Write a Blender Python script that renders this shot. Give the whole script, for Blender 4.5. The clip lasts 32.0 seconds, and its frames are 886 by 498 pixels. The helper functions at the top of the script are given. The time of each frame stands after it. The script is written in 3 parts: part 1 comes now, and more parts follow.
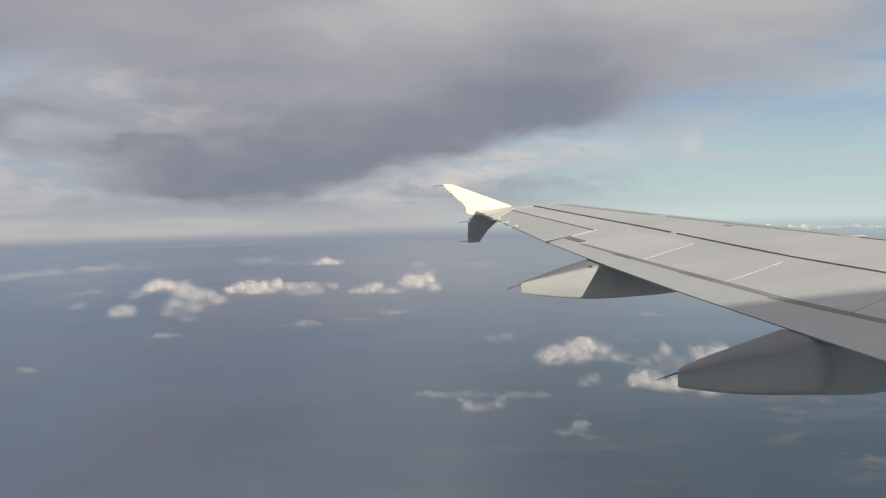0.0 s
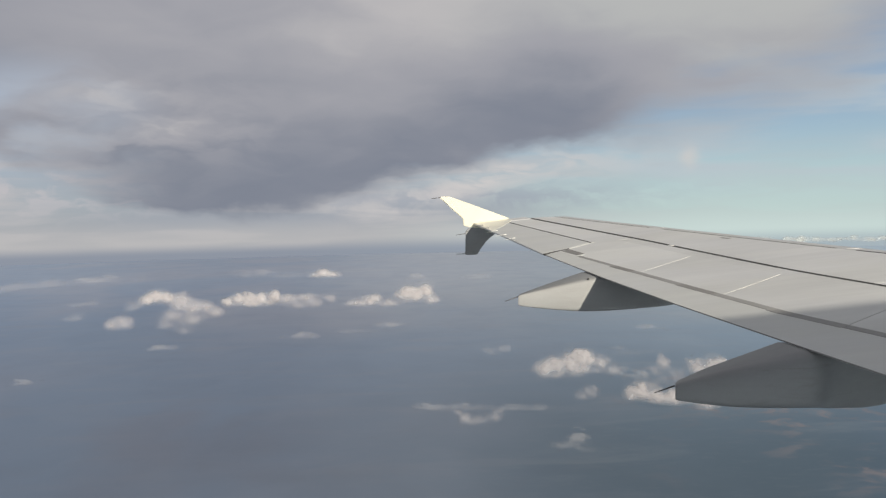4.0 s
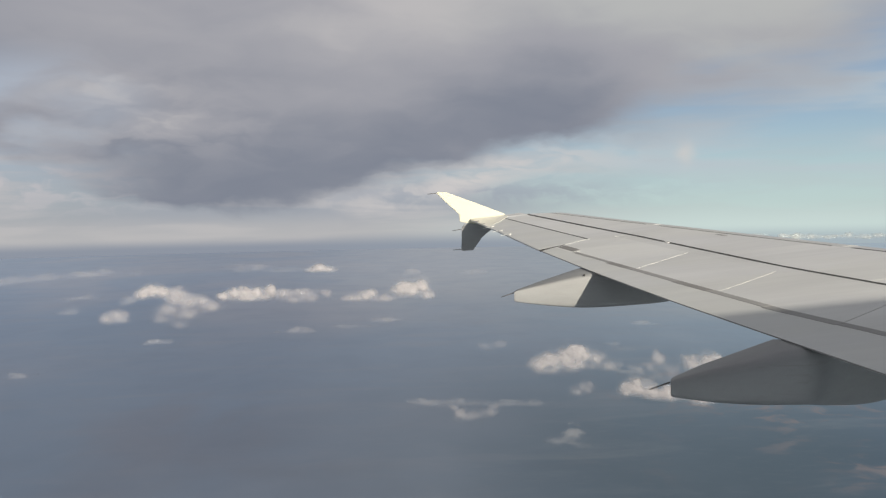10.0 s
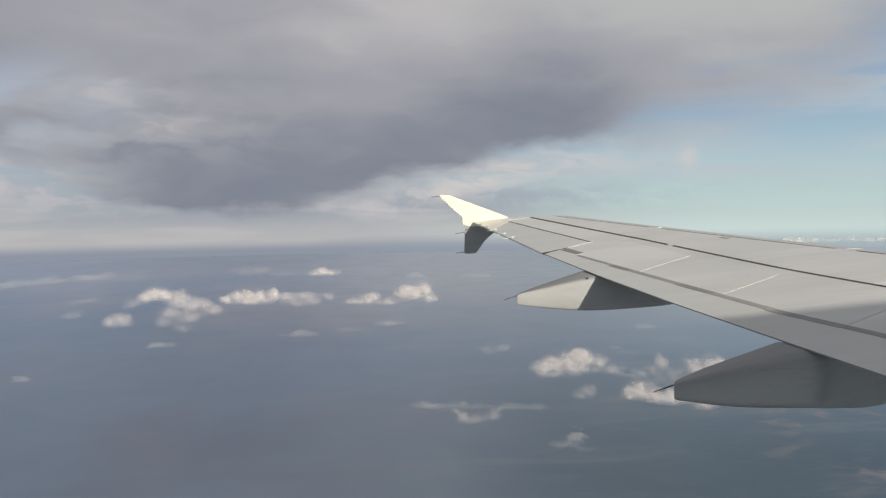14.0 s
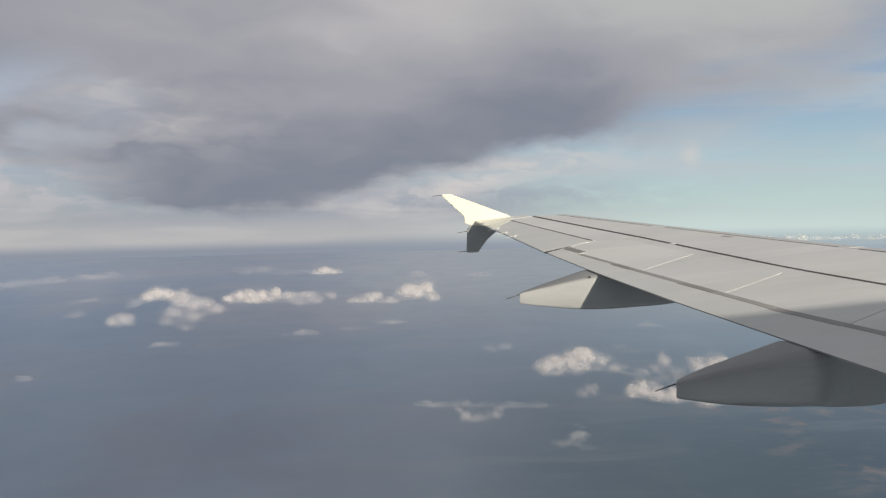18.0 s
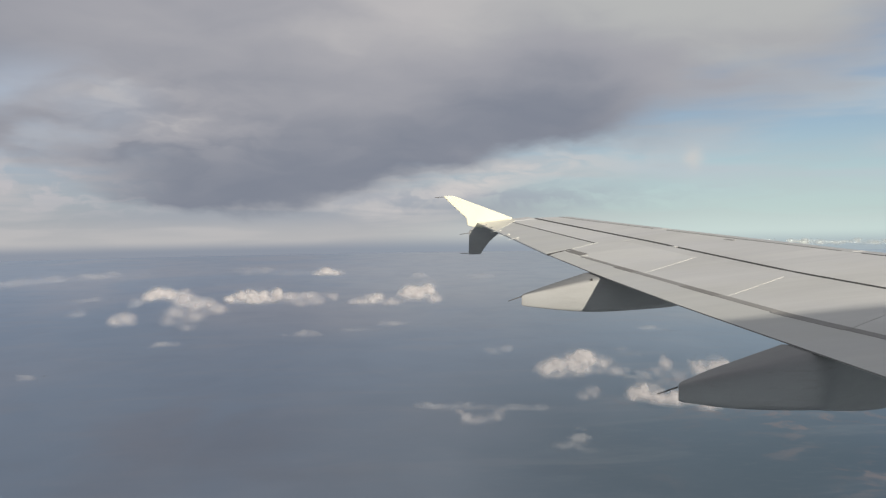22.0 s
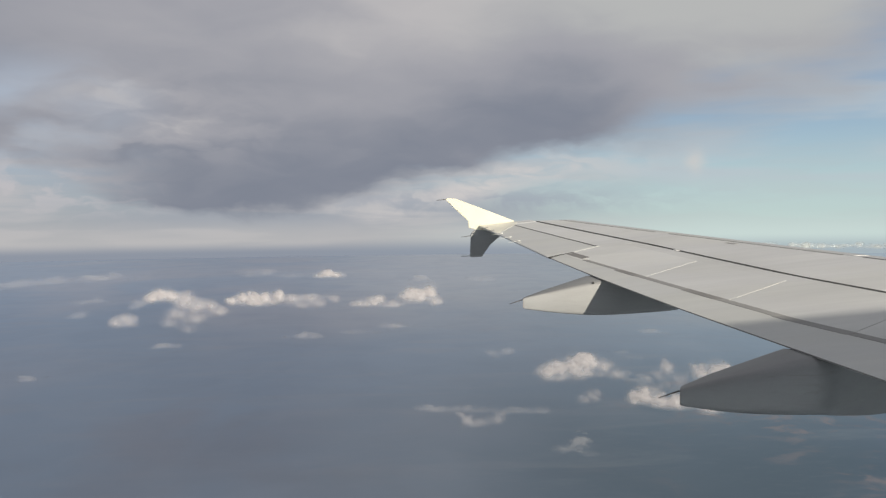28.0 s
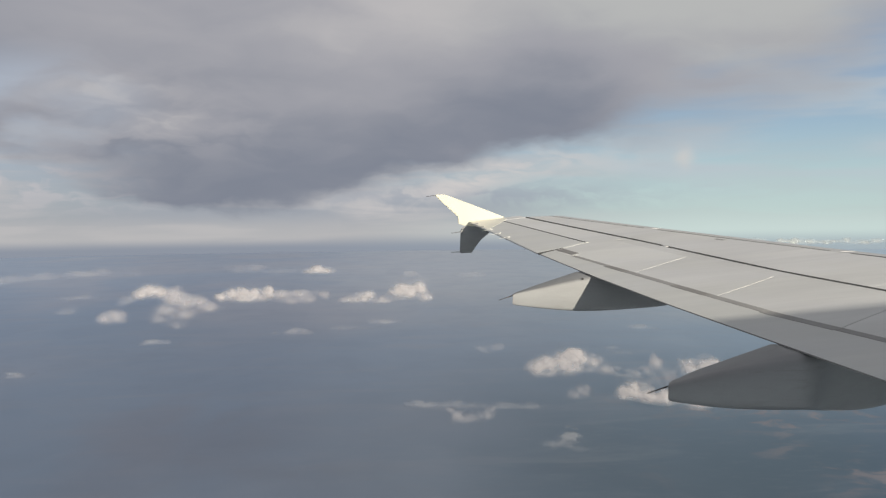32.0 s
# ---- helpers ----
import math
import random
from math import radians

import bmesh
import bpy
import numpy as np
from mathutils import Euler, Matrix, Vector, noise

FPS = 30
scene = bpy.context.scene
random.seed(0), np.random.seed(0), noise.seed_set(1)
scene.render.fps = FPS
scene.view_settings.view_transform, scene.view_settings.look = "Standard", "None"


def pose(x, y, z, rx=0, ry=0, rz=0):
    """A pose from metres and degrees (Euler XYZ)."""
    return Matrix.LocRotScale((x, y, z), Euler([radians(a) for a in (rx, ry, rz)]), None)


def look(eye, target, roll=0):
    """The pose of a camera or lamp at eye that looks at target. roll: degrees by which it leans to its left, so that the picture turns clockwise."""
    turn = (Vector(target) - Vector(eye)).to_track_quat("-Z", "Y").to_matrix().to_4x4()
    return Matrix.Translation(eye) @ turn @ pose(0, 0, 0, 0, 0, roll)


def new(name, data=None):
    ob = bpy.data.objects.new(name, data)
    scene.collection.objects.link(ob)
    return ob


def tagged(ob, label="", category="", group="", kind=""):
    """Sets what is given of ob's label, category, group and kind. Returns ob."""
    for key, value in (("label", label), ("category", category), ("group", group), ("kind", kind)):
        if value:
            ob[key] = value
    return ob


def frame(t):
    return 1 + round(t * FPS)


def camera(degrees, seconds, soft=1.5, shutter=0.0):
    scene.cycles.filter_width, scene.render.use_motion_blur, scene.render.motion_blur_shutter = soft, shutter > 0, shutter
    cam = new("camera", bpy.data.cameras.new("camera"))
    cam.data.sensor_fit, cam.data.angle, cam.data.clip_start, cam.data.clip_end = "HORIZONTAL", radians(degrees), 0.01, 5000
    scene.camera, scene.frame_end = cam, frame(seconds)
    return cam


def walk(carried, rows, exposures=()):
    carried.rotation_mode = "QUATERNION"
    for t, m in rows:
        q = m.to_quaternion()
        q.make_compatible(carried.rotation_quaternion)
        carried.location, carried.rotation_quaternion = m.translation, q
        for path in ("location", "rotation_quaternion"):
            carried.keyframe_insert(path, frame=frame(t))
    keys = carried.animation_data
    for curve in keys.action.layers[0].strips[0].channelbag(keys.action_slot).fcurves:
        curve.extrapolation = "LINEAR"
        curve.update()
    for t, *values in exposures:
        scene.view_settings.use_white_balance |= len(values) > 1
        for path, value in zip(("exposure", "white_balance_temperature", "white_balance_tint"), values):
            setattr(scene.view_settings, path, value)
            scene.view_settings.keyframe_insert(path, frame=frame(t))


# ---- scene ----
# Aircraft axes: x towards the nose, y outboard over the left wing, z up; the cabin window is the origin.
cam = camera(55.16, 32.0, soft=1.3)
BANK = pose(0, 0, 0, 0, 0.8, 0)
ROWS = [
    (0, 0.001, 0.002, 0.001, -3.33, -2.18, 0.57),
    (0.5, -0.002, 0.005, 0.001, -3.46, -2.06, 0.55),
    (1, 0.000, 0.014, 0.002, -3.67, -1.91, 0.36),
    (1.5, -0.001, 0.010, 0.006, -3.84, -1.87, 0.18),
    (2, 0.003, -0.008, 0.002, -3.90, -1.72, 0.51),
    (2.5, -0.002, 0.007, 0.003, -3.90, -1.67, 0.58),
    (3, -0.001, 0.003, 0.006, -3.71, -1.55, 0.50),
    (3.5, 0.003, 0.001, 0.003, -3.53, -1.36, 0.43),
    (5.5, 0.004, -0.007, 0.002, -3.41, -1.36, 0.63),
    (6, 0.001, -0.005, -0.005, -3.47, -1.38, 0.32),
    (6.5, 0.003, -0.005, 0.003, -3.56, -1.58, 0.30),
    (7, -0.002, 0.015, 0.005, -3.56, -1.60, 0.39),
    (7.5, -0.004, 0.017, 0.003, -3.38, -1.40, 0.38),
    (8, 0.002, -0.001, -0.002, -3.19, -1.08, 0.50),
    (8.5, 0.001, 0.005, -0.001, -3.21, -0.98, 0.33),
    (9, -0.000, 0.002, -0.003, -3.37, -0.96, 0.21),
    (9.5, -0.005, 0.012, 0.006, -3.68, -1.31, 0.32),
    (10, 0.000, -0.001, 0.006, -3.75, -1.67, 0.23),
    (10.5, 0.001, -0.003, 0.004, -3.69, -1.85, 0.14),
    (11, 0.005, -0.002, 0.004, -3.61, -1.75, 0.30),
    (11.5, -0.005, 0.014, 0.004, -3.58, -1.52, 0.42),
    (12, -0.003, 0.018, 0.003, -3.50, -1.27, 0.01),
    (12.5, 0.002, 0.005, -0.001, -3.42, -1.15, 0.11),
    (13, 0.000, 0.003, 0.006, -3.44, -1.18, 0.31),
    (13.5, -0.001, 0.003, 0.001, -3.52, -1.27, 0.14),
    (14, -0.001, 0.004, -0.001, -3.56, -1.44, 0.22),
    (14.5, -0.004, 0.011, 0.003, -3.54, -1.62, 0.11),
    (16.5, -0.002, 0.002, 0.000, -3.43, -1.41, 0.14),
    (17, -0.004, 0.011, 0.002, -3.39, -1.48, 0.16),
    (17.5, -0.005, 0.008, 0.003, -3.39, -1.54, 0.19),
    (18, 0.001, -0.003, 0.004, -3.40, -1.52, 0.35),
    (18.5, -0.002, -0.003, -0.003, -3.37, -1.47, 0.21),
    (19, -0.000, -0.000, -0.000, -3.25, -1.50, 0.00),
    (19.5, 0.003, -0.003, 0.000, -3.20, -1.47, -0.19),
    (20, -0.004, 0.014, 0.003, -3.36, -1.39, -0.06),
    (20.5, -0.006, 0.009, -0.001, -3.40, -1.34, -0.01),
    (21, -0.002, 0.001, -0.003, -3.37, -1.38, 0.11),
    (21.5, -0.003, 0.011, 0.003, -3.28, -1.47, -0.16),
    (22, -0.005, 0.001, 0.001, -3.27, -1.40, 0.01),
    (22.5, -0.004, 0.012, 0.004, -3.24, -1.34, -0.20),
    (23, 0.001, 0.001, 0.001, -3.21, -1.22, -0.31),
    (23.5, 0.000, 0.003, 0.004, -3.24, -1.18, -0.25),
    (24, -0.007, 0.023, 0.006, -3.36, -1.17, -0.07),
    (24.5, -0.005, 0.010, -0.004, -3.34, -1.15, -0.23),
    (25, -0.002, 0.006, -0.002, -3.34, -1.20, -0.42),
    (25.5, -0.006, 0.016, 0.004, -3.38, -1.30, -0.40),
    (27.5, -0.005, 0.008, 0.004, -3.21, -1.24, -0.34),
    (28, -0.003, 0.012, 0.002, -3.17, -1.23, -0.20),
    (28.5, -0.005, 0.009, 0.002, -3.25, -1.22, 0.03),
    (29, -0.008, 0.021, 0.010, -3.48, -1.18, -0.15),
    (29.5, -0.008, 0.006, 0.010, -3.69, -1.17, -0.31),
    (30, -0.012, 0.017, 0.010, -3.85, -1.37, -0.57),
    (30.5, -0.008, 0.003, 0.010, -4.00, -1.52, -0.41),
    (31, -0.008, 0.015, 0.003, -4.03, -1.61, -0.40),
    (31.5, -0.003, 0.017, 0.011, -3.99, -1.64, -0.34),
    (32, -0.002, 0.003, 0.006, -3.85, -1.51, -0.20),
]
walk(cam, [(t, BANK @ pose(x, y, z, 90 + pitch, roll, yaw)) for t, x, y, z, yaw, pitch, roll in ROWS])

# ---- light ----
SUN_WAY = (BANK.to_3x3() @ Vector((0.457, -1.0, 0.253))).normalized()
SUN_UP = math.asin(SUN_WAY.z)
SUN_TURN = math.atan2(SUN_WAY.x, SUN_WAY.y)
sun = new("sun", bpy.data.lights.new("sun", "SUN"))
sun.data.energy, sun.data.angle, sun.data.color = 4.6, radians(0.55), (1.0, 0.93, 0.80)
sun.matrix_world = look(SUN_WAY * 50, (0, 0, 0))


class Tree:
    """Shorter calls for one node tree."""

    def __init__(self, tree):
        self.tree = tree
        tree.nodes.clear()

    def node(self, kind, out=0, ins=None, operation="", data_type="", interpolation=""):
        n = self.tree.nodes.new(kind)
        if operation:
            n.operation = operation
        if data_type:
            n.data_type = data_type
        if interpolation:
            n.interpolation_type = interpolation
        for key, value in (ins or {}).items():
            if isinstance(value, bpy.types.NodeSocket):
                self.tree.links.new(value, n.inputs[key])
            else:
                n.inputs[key].default_value = value
        return n.outputs[out]

    def m(self, op, a, b=0.0, c=0.0):
        return self.node("ShaderNodeMath", 0, {0: a, 1: b, 2: c}, operation=op)

    def step(self, value, lo, hi):
        return self.node("ShaderNodeMapRange", 0, {0: value, 1: lo, 2: hi, 3: 0.0, 4: 1.0}, interpolation="SMOOTHSTEP")

    def mix(self, fac, a, b):
        a, b = ((*v, 1) if isinstance(v, tuple) else v for v in (a, b))
        return self.node("ShaderNodeMix", 2, {0: fac, 6: a, 7: b}, data_type="RGBA")

    def noise(self, vec, scale, detail=4.0, rough=0.55, warp=0.0, out=0):
        return self.node("ShaderNodeTexNoise", out, {"Vector": vec, "Scale": scale, "Detail": detail, "Roughness": rough, "Distortion": warp})

    def scaled(self, vec, x, y, z, shift=(0, 0, 0)):
        return self.node("ShaderNodeMapping", 0, {"Vector": vec, "Scale": (x, y, z), "Location": shift})

    def bell(self, value, middle, half):
        d = self.m("DIVIDE", self.m("SUBTRACT", value, middle), half)
        return self.m("POWER", 2.718, self.m("MULTIPLY", self.m("MULTIPLY", d, d), -1.0))


def build_sky():
    """Clear pale sky under a broad stratus deck: soft heavy underside, ragged lower edge, layered streaks over the horizon."""
    world = bpy.data.worlds.new("sky")
    scene.world = world
    world.use_nodes = True
    g = Tree(world.node_tree)
    way = g.node("ShaderNodeTexCoord", 0)
    sep = g.tree.nodes.new("ShaderNodeSeparateXYZ")
    g.tree.links.new(way, sep.inputs[0])
    x, y, z = sep.outputs
    az = g.m("MULTIPLY", g.m("ARCTAN2", x, y), 57.296)
    el = g.m("MULTIPLY", g.m("ARCSINE", z), 57.296)
    plain = g.node("ShaderNodeCombineXYZ", 0, {0: az, 1: el, 2: 0.0})

    def field(across, up, shift, detail=4, rough=0.5, warp=0.0, turn=0.0, vec=plain):
        """Noise whose features are about that many degrees wide and high."""
        flat = g.node("ShaderNodeMapping", 0, {"Vector": vec, "Scale": (1 / across, 1 / up, 1), "Location": (*shift, 0), "Rotation": (0, 0, turn)})
        return g.noise(flat, 1.0, detail, rough, warp)

    def centred(value, amount):
        return g.m("MULTIPLY", g.m("SUBTRACT", value, 0.5), amount)

    def times(*values):
        total = values[0]
        for v in values[1:]:
            total = g.m("MULTIPLY", total, v)
        return total

    # everything is drawn out and torn by two slow currents
    drift = field(7.0, 3.2, (3.3, 8.1), 4, 0.55)
    lift = field(6.0, 2.8, (9.4, 1.6), 4, 0.55)
    wx, wy = g.m("ADD", az, centred(drift, 5.0)), g.m("ADD", el, centred(lift, 2.4))
    torn = g.node("ShaderNodeCombineXYZ", 0, {0: wx, 1: wy, 2: 0.0})
    soft = field(15.0, 7.0, (1.3, 9.1), 2, 0.45)
    roll = field(7.0, 2.6, (5.5, 7.7), 4, 0.42, 0.2, -0.06, torn)
    curl = field(4.2, 1.5, (8.4, 3.9), 4, 0.48, 0.2, 0.0, torn)
    tuft = field(2.6, 0.95, (4.1, 6.6), 5, 0.5, 0.3, 0.05, torn)
    streak = field(13.0, 1.4, (7.7, 5.2), 4, 0.5, 0.3, 0.02)
    slant = field(12.0, 1.9, (2.9, 1.1), 4, 0.5, 0.3, -0.10)
    # clear sky
    air = g.tree.nodes.new("ShaderNodeTexSky")
    air.sky_type, air.sun_disc, air.sun_elevation, air.sun_rotation = "NISHITA", False, SUN_UP, SUN_TURN
    air.altitude, air.air_density, air.dust_density, air.ozone_density = 2500.0, 1.2, 1.6, 1.0
    clear = g.node("ShaderNodeVectorMath", 0, {0: air.outputs[0], 3: 0.05}, operation="SCALE")
    haze_up = g.step(el, 9.5, 0.5)
    side = g.step(az, -4.0, 22.0)
    low = g.mix(side, (0.355, 0.395, 0.475), (0.55, 0.71, 0.72))
    high = g.mix(side, (0.47, 0.54, 0.66), (0.30, 0.45, 0.64))
    away = g.step(g.m("ABSOLUTE", az), 100.0, 50.0)
    sky = g.mix(g.m("ADD", 0.15, g.m("MULTIPLY", away, 0.65)), clear, g.mix(haze_up, high, low))
    # layers over the horizon towards the tail; long thin veils towards the nose
    layers = times(g.step(streak, 0.43, 0.60), g.step(el, 9.0, 3.0), g.m("SUBTRACT", 0.90, g.m("MULTIPLY", side, 0.75)))
    sky = g.mix(layers, sky, (0.485, 0.48, 0.495))
    veils = times(g.step(slant, 0.36, 0.66), g.step(az, 5.0, 16.0), g.step(el, 1.2, 3.6), 0.72)
    sky = g.mix(veils, sky, (0.49, 0.555, 0.60))
    # the deck's lower edge: lowest a little to the tail side, rising towards the nose
    turns = ((-180.0, 6.0), (-24.0, 4.3), (-21.0, 3.1), (-17.8, 1.8), (-13.3, 1.1), (-9.8, 0.9), (-5.0, 1.5), (0.3, 2.8), (4.1, 3.7), (6.7, 4.5),
             (10.1, 5.3), (13.8, 5.4), (16.5, 5.5), (19.0, 5.8), (22.4, 6.3), (25.8, 7.0), (28.9, 8.2), (31.0, 9.4), (60.0, 22.0))
    edge = turns[0][1]
    for (a0, e0), (a1, e1) in zip(turns, turns[1:]):
        reach = g.m("MINIMUM", g.m("MAXIMUM", g.m("SUBTRACT", az, a0), 0.0), a1 - a0)
        edge = g.m("ADD", edge, g.m("MULTIPLY", reach, (e1 - e0) / (a1 - a0)))
    above = g.m("SUBTRACT", el, edge)
    open_side = g.step(az, 12.0, 21.0)
    over = g.m("ADD", g.m("ADD", above, centred(lift, 2.2)), g.m("ADD", centred(curl, 1.6), times(centred(slant, 6.0), open_side)))
    over = g.m("ADD", over, times(centred(streak, 2.0), g.step(az, -8.0, -18.0)))
    deck = g.node("ShaderNodeMapRange", 0, {0: over, 1: g.m("SUBTRACT", -0.55, times(open_side, 1.9)), 2: g.m("ADD", 1.05, times(open_side, 4.4)), 3: 0.0, 4: 1.0}, interpolation="SMOOTHSTEP")
    # broken towards the tail, where paler sky shows between its rolls
    gap = times(g.step(az, -13.0, -23.0), g.step(g.m("ADD", g.m("MULTIPLY", roll, 0.55), g.m("MULTIPLY", soft, 0.45)), 0.40, 0.58), g.step(el, 12.0, 8.0))
    deck = g.m("MULTIPLY", deck, g.m("SUBTRACT", 1.0, g.m("MULTIPLY", gap, 0.75)))
    # tone: heavy just above the edge, thinner and lighter higher up
    tone = g.m("MULTIPLY", g.step(g.m("ADD", above, centred(soft, 3.5)), 1.2, 12.0), g.m("ADD", 0.50, times(g.step(az, -12.0, 5.0), 0.48)))
    tone = g.m("ADD", tone, g.m("ADD", times(centred(roll, 0.50), g.m("SUBTRACT", 1.0, times(g.step(az, -15.0, -22.0), 0.6))), centred(curl, 0.22)))
    tone = g.m("ADD", tone, times(g.step(az, -13.0, -24.0), g.step(el, 11.0, 8.0), 0.32))
    tone = g.m("ADD", tone, times(g.step(az, 11.0, 23.0), 0.55))
    # sunlit rolls low on the tail side
    lit = times(g.bell(az, -16.0, 6.5), g.bell(el, 7.0, 2.6), g.step(curl, 0.40, 0.62))
    lit = g.m("ADD", times(lit, 0.6), times(g.bell(az, -13.8, 3.2), g.bell(g.m("ADD", el, centred(lift, 1.0)), 6.5, 0.8), g.m("ADD", 0.4, curl)))
    lit = g.m("ADD", lit, times(g.bell(az, -19.0, 4.0), g.bell(g.m("ADD", el, centred(lift, 1.0)), 8.9, 0.9), g.m("ADD", 0.3, curl)))
    tone = g.m("ADD", tone, times(lit, 0.46))
    shade = g.mix(g.step(tone, -0.10, 0.55), (0.215, 0.236, 0.290), (0.355, 0.357, 0.393))
    shade = g.mix(g.step(tone, 0.45, 1.05), shade, g.mix(g.step(az, 0.0, 14.0), (0.500, 0.485, 0.492), (0.465, 0.472, 0.470)))
    shade = g.mix(times(g.step(el, 16.0, 34.0), 0.85), shade, (0.290, 0.300, 0.320))
    # pale bank under the edge with grey shade below it, and one small puff
    patchy = g.m("ADD", 0.16, g.m("MULTIPLY", g.step(g.m("ADD", g.m("MULTIPLY", tuft, 0.6), g.m("MULTIPLY", curl, 0.4)), 0.40, 0.58), 0.84))
    under = times(g.bell(az, 5.0, 11.0), g.bell(el, 1.9, 0.9), g.step(tuft, 0.66, 0.42), 0.75)
    sky = g.mix(under, sky, (0.34, 0.375, 0.44))
    bank = times(g.bell(az, 6.0, 8.5), g.bell(above, -1.15, 1.05), patchy, 0.92)
    sky = g.mix(bank, sky, (0.63, 0.60, 0.59))
    puff = times(g.bell(g.m("ADD", az, centred(curl, 1.6)), 19.7, 0.50), g.bell(g.m("ADD", el, centred(roll, 1.6)), 4.3, 0.75), 0.70)
    sky = g.mix(puff, sky, (0.62, 0.60, 0.58))
    # loose pale tufts under the broken tail side
    loose = times(g.step(tuft, 0.44, 0.62), g.step(az, -9.0, -15.0), g.bell(el, 2.9, 1.7), 0.75)
    sky = g.mix(loose, sky, (0.535, 0.515, 0.535))
    low_grey = times(g.step(streak, 0.62, 0.44), g.bell(el, 0.9, 0.9), g.step(az, 15.0, 4.0), g.step(az, -24.0, -12.0), 0.70)
    sky = g.mix(low_grey, sky, (0.345, 0.37, 0.42))
    sky = g.mix(deck, sky, shade)
    # cream haze lying on the horizon, and the hazed land beyond the sheet of ground
    band = times(g.step(el, 1.2, -0.6), g.m("ADD", 0.55, g.m("MULTIPLY", streak, 0.6)), 0.85)
    sky = g.mix(band, sky, g.mix(side, (0.50, 0.49, 0.49), (0.60, 0.71, 0.68)))
    thick = times(g.step(az, -9.0, 3.0), 0.9)
    sunk = g.node("ShaderNodeMapRange", 0, {0: el, 1: g.m("ADD", -0.55, g.m("MULTIPLY", thick, 0.25)), 2: g.m("SUBTRACT", -1.40, g.m("MULTIPLY", thick, 0.10)), 3: 0.0, 4: 1.0}, interpolation="SMOOTHSTEP")
    sky = g.mix(sunk, sky, g.mix(g.step(az, -9.0, 6.0), (0.272, 0.302, 0.362), g.mix(g.step(az, 6.0, 22.0), (0.290, 0.330, 0.390), (0.38, 0.45, 0.49))))
    back = g.node("ShaderNodeBackground", 0, {0: sky, 1: 1.0})
    g.tree.links.new(back, g.tree.nodes.new("ShaderNodeOutputWorld").inputs[0])


build_sky()


# ---- materials ----
def material(name, colour, rough=0.5, metal=0.0, grain=(40.0, 0.06), stain=(0.5, 0.10), bump=0.0, flow=1.0, spec=0.5, grime=0.0):
    """A painted or bare surface with fine grain, broad stains drawn out along the airflow, and a little relief."""
    mat = bpy.data.materials.new(name)
    mat.use_nodes = True
    g = Tree(mat.node_tree)
    at = g.node("ShaderNodeTexCoord", 3)
    small = g.noise(at, grain[0], 4, 0.6)
    broad = g.noise(g.scaled(at, flow, 1, 1), 1 / stain[0], 4, 0.6, 0.3)
    value = g.m("ADD", g.m("MULTIPLY", g.m("SUBTRACT", small, 0.5), 2 * grain[1]), g.m("MULTIPLY", g.m("SUBTRACT", broad, 0.5), 2 * stain[1]))
    # thin streaks of dirt along the airflow, and a tone of its own for each panel
    drawn = g.noise(g.scaled(at, 0.6, 9, 1), 1.0, 4, 0.6, 0.2)
    value = g.m("ADD", value, g.m("MULTIPLY", g.m("SUBTRACT", drawn, 0.5), 0.9 * stain[1]))
    tone = g.node("ShaderNodeObjectInfo", 5)
    value = g.m("ADD", value, g.m("MULTIPLY", g.m("SUBTRACT", tone, 0.5), 0.5 * stain[1]))
    value = g.m("ADD", value, 1.0)
    col = g.node("ShaderNodeVectorMath", 0, {0: colour, 3: value}, operation="SCALE")
    warm = g.noise(g.scaled(at, 0.5, 1, 1, (6, 2, 0)), 0.9, 3, 0.55, 0.3)
    col = g.mix(g.m("MULTIPLY", g.step(warm, 0.35, 0.65), 0.5), col, g.node("ShaderNodeVectorMath", 0, {0: col, 1: (1.015, 1.01, 0.95)}, operation="MULTIPLY"))
    if grime:
        # brownish oil smears blown aft from the seams
        smear = g.step(g.noise(g.scaled(at, 2.6, 10, 17, (3, 1, 2)), 1.0, 5, 0.62, 0.6), 0.54, 0.78)
        col = g.mix(g.m("MULTIPLY", smear, grime), col, tuple(0.62 * c * k for c, k in zip(colour, (1.0, 0.93, 0.82))))
    ins = {"Base Color": col, "Roughness": g.m("ADD", rough, g.m("MULTIPLY", g.m("SUBTRACT", broad, 0.5), 0.15)), "Metallic": metal, "Specular IOR Level": spec}
    if bump:
        ins["Normal"] = g.node("ShaderNodeBump", 0, {"Strength": bump, "Distance": 0.01, "Height": small})
    shader = g.node("ShaderNodeBsdfPrincipled", 0, ins)
    g.tree.links.new(shader, g.tree.nodes.new("ShaderNodeOutputMaterial").inputs[0])
    return mat


def ground_material():
    """Land far below: dark woods and water, broad paler tracts and pale bare fields; haze is put into its gloss and far
    colour.
    """
    mat = bpy.data.materials.new("hazy_land")
    mat.use_nodes = True
    g = Tree(mat.node_tree)
    at = g.node("ShaderNodeTexCoord", 3)
    broad = g.noise(g.scaled(at, 1, 0.5, 1, (130, 40, 0)), 1 / 420, 3, 0.45, 0.3)
    streak = g.noise(g.scaled(at, 0.4, 1, 1), 1 / 40, 4, 0.55, 0.4)
    ripple = g.noise(g.scaled(at, 0.5, 1, 1), 1 / 7, 4, 0.65)
    reach = g.tree.nodes.new("ShaderNodeSeparateXYZ")
    g.tree.links.new(at, reach.inputs[0])
    murk = g.noise(g.scaled(at, 1, 0.7, 1, (60, 200, 0)), 1 / 170, 3, 0.5, 0.4)

    def wander(value, amount):
        return g.m("ADD", value, g.m("MULTIPLY", g.m("SUBTRACT", murk, 0.5), amount))

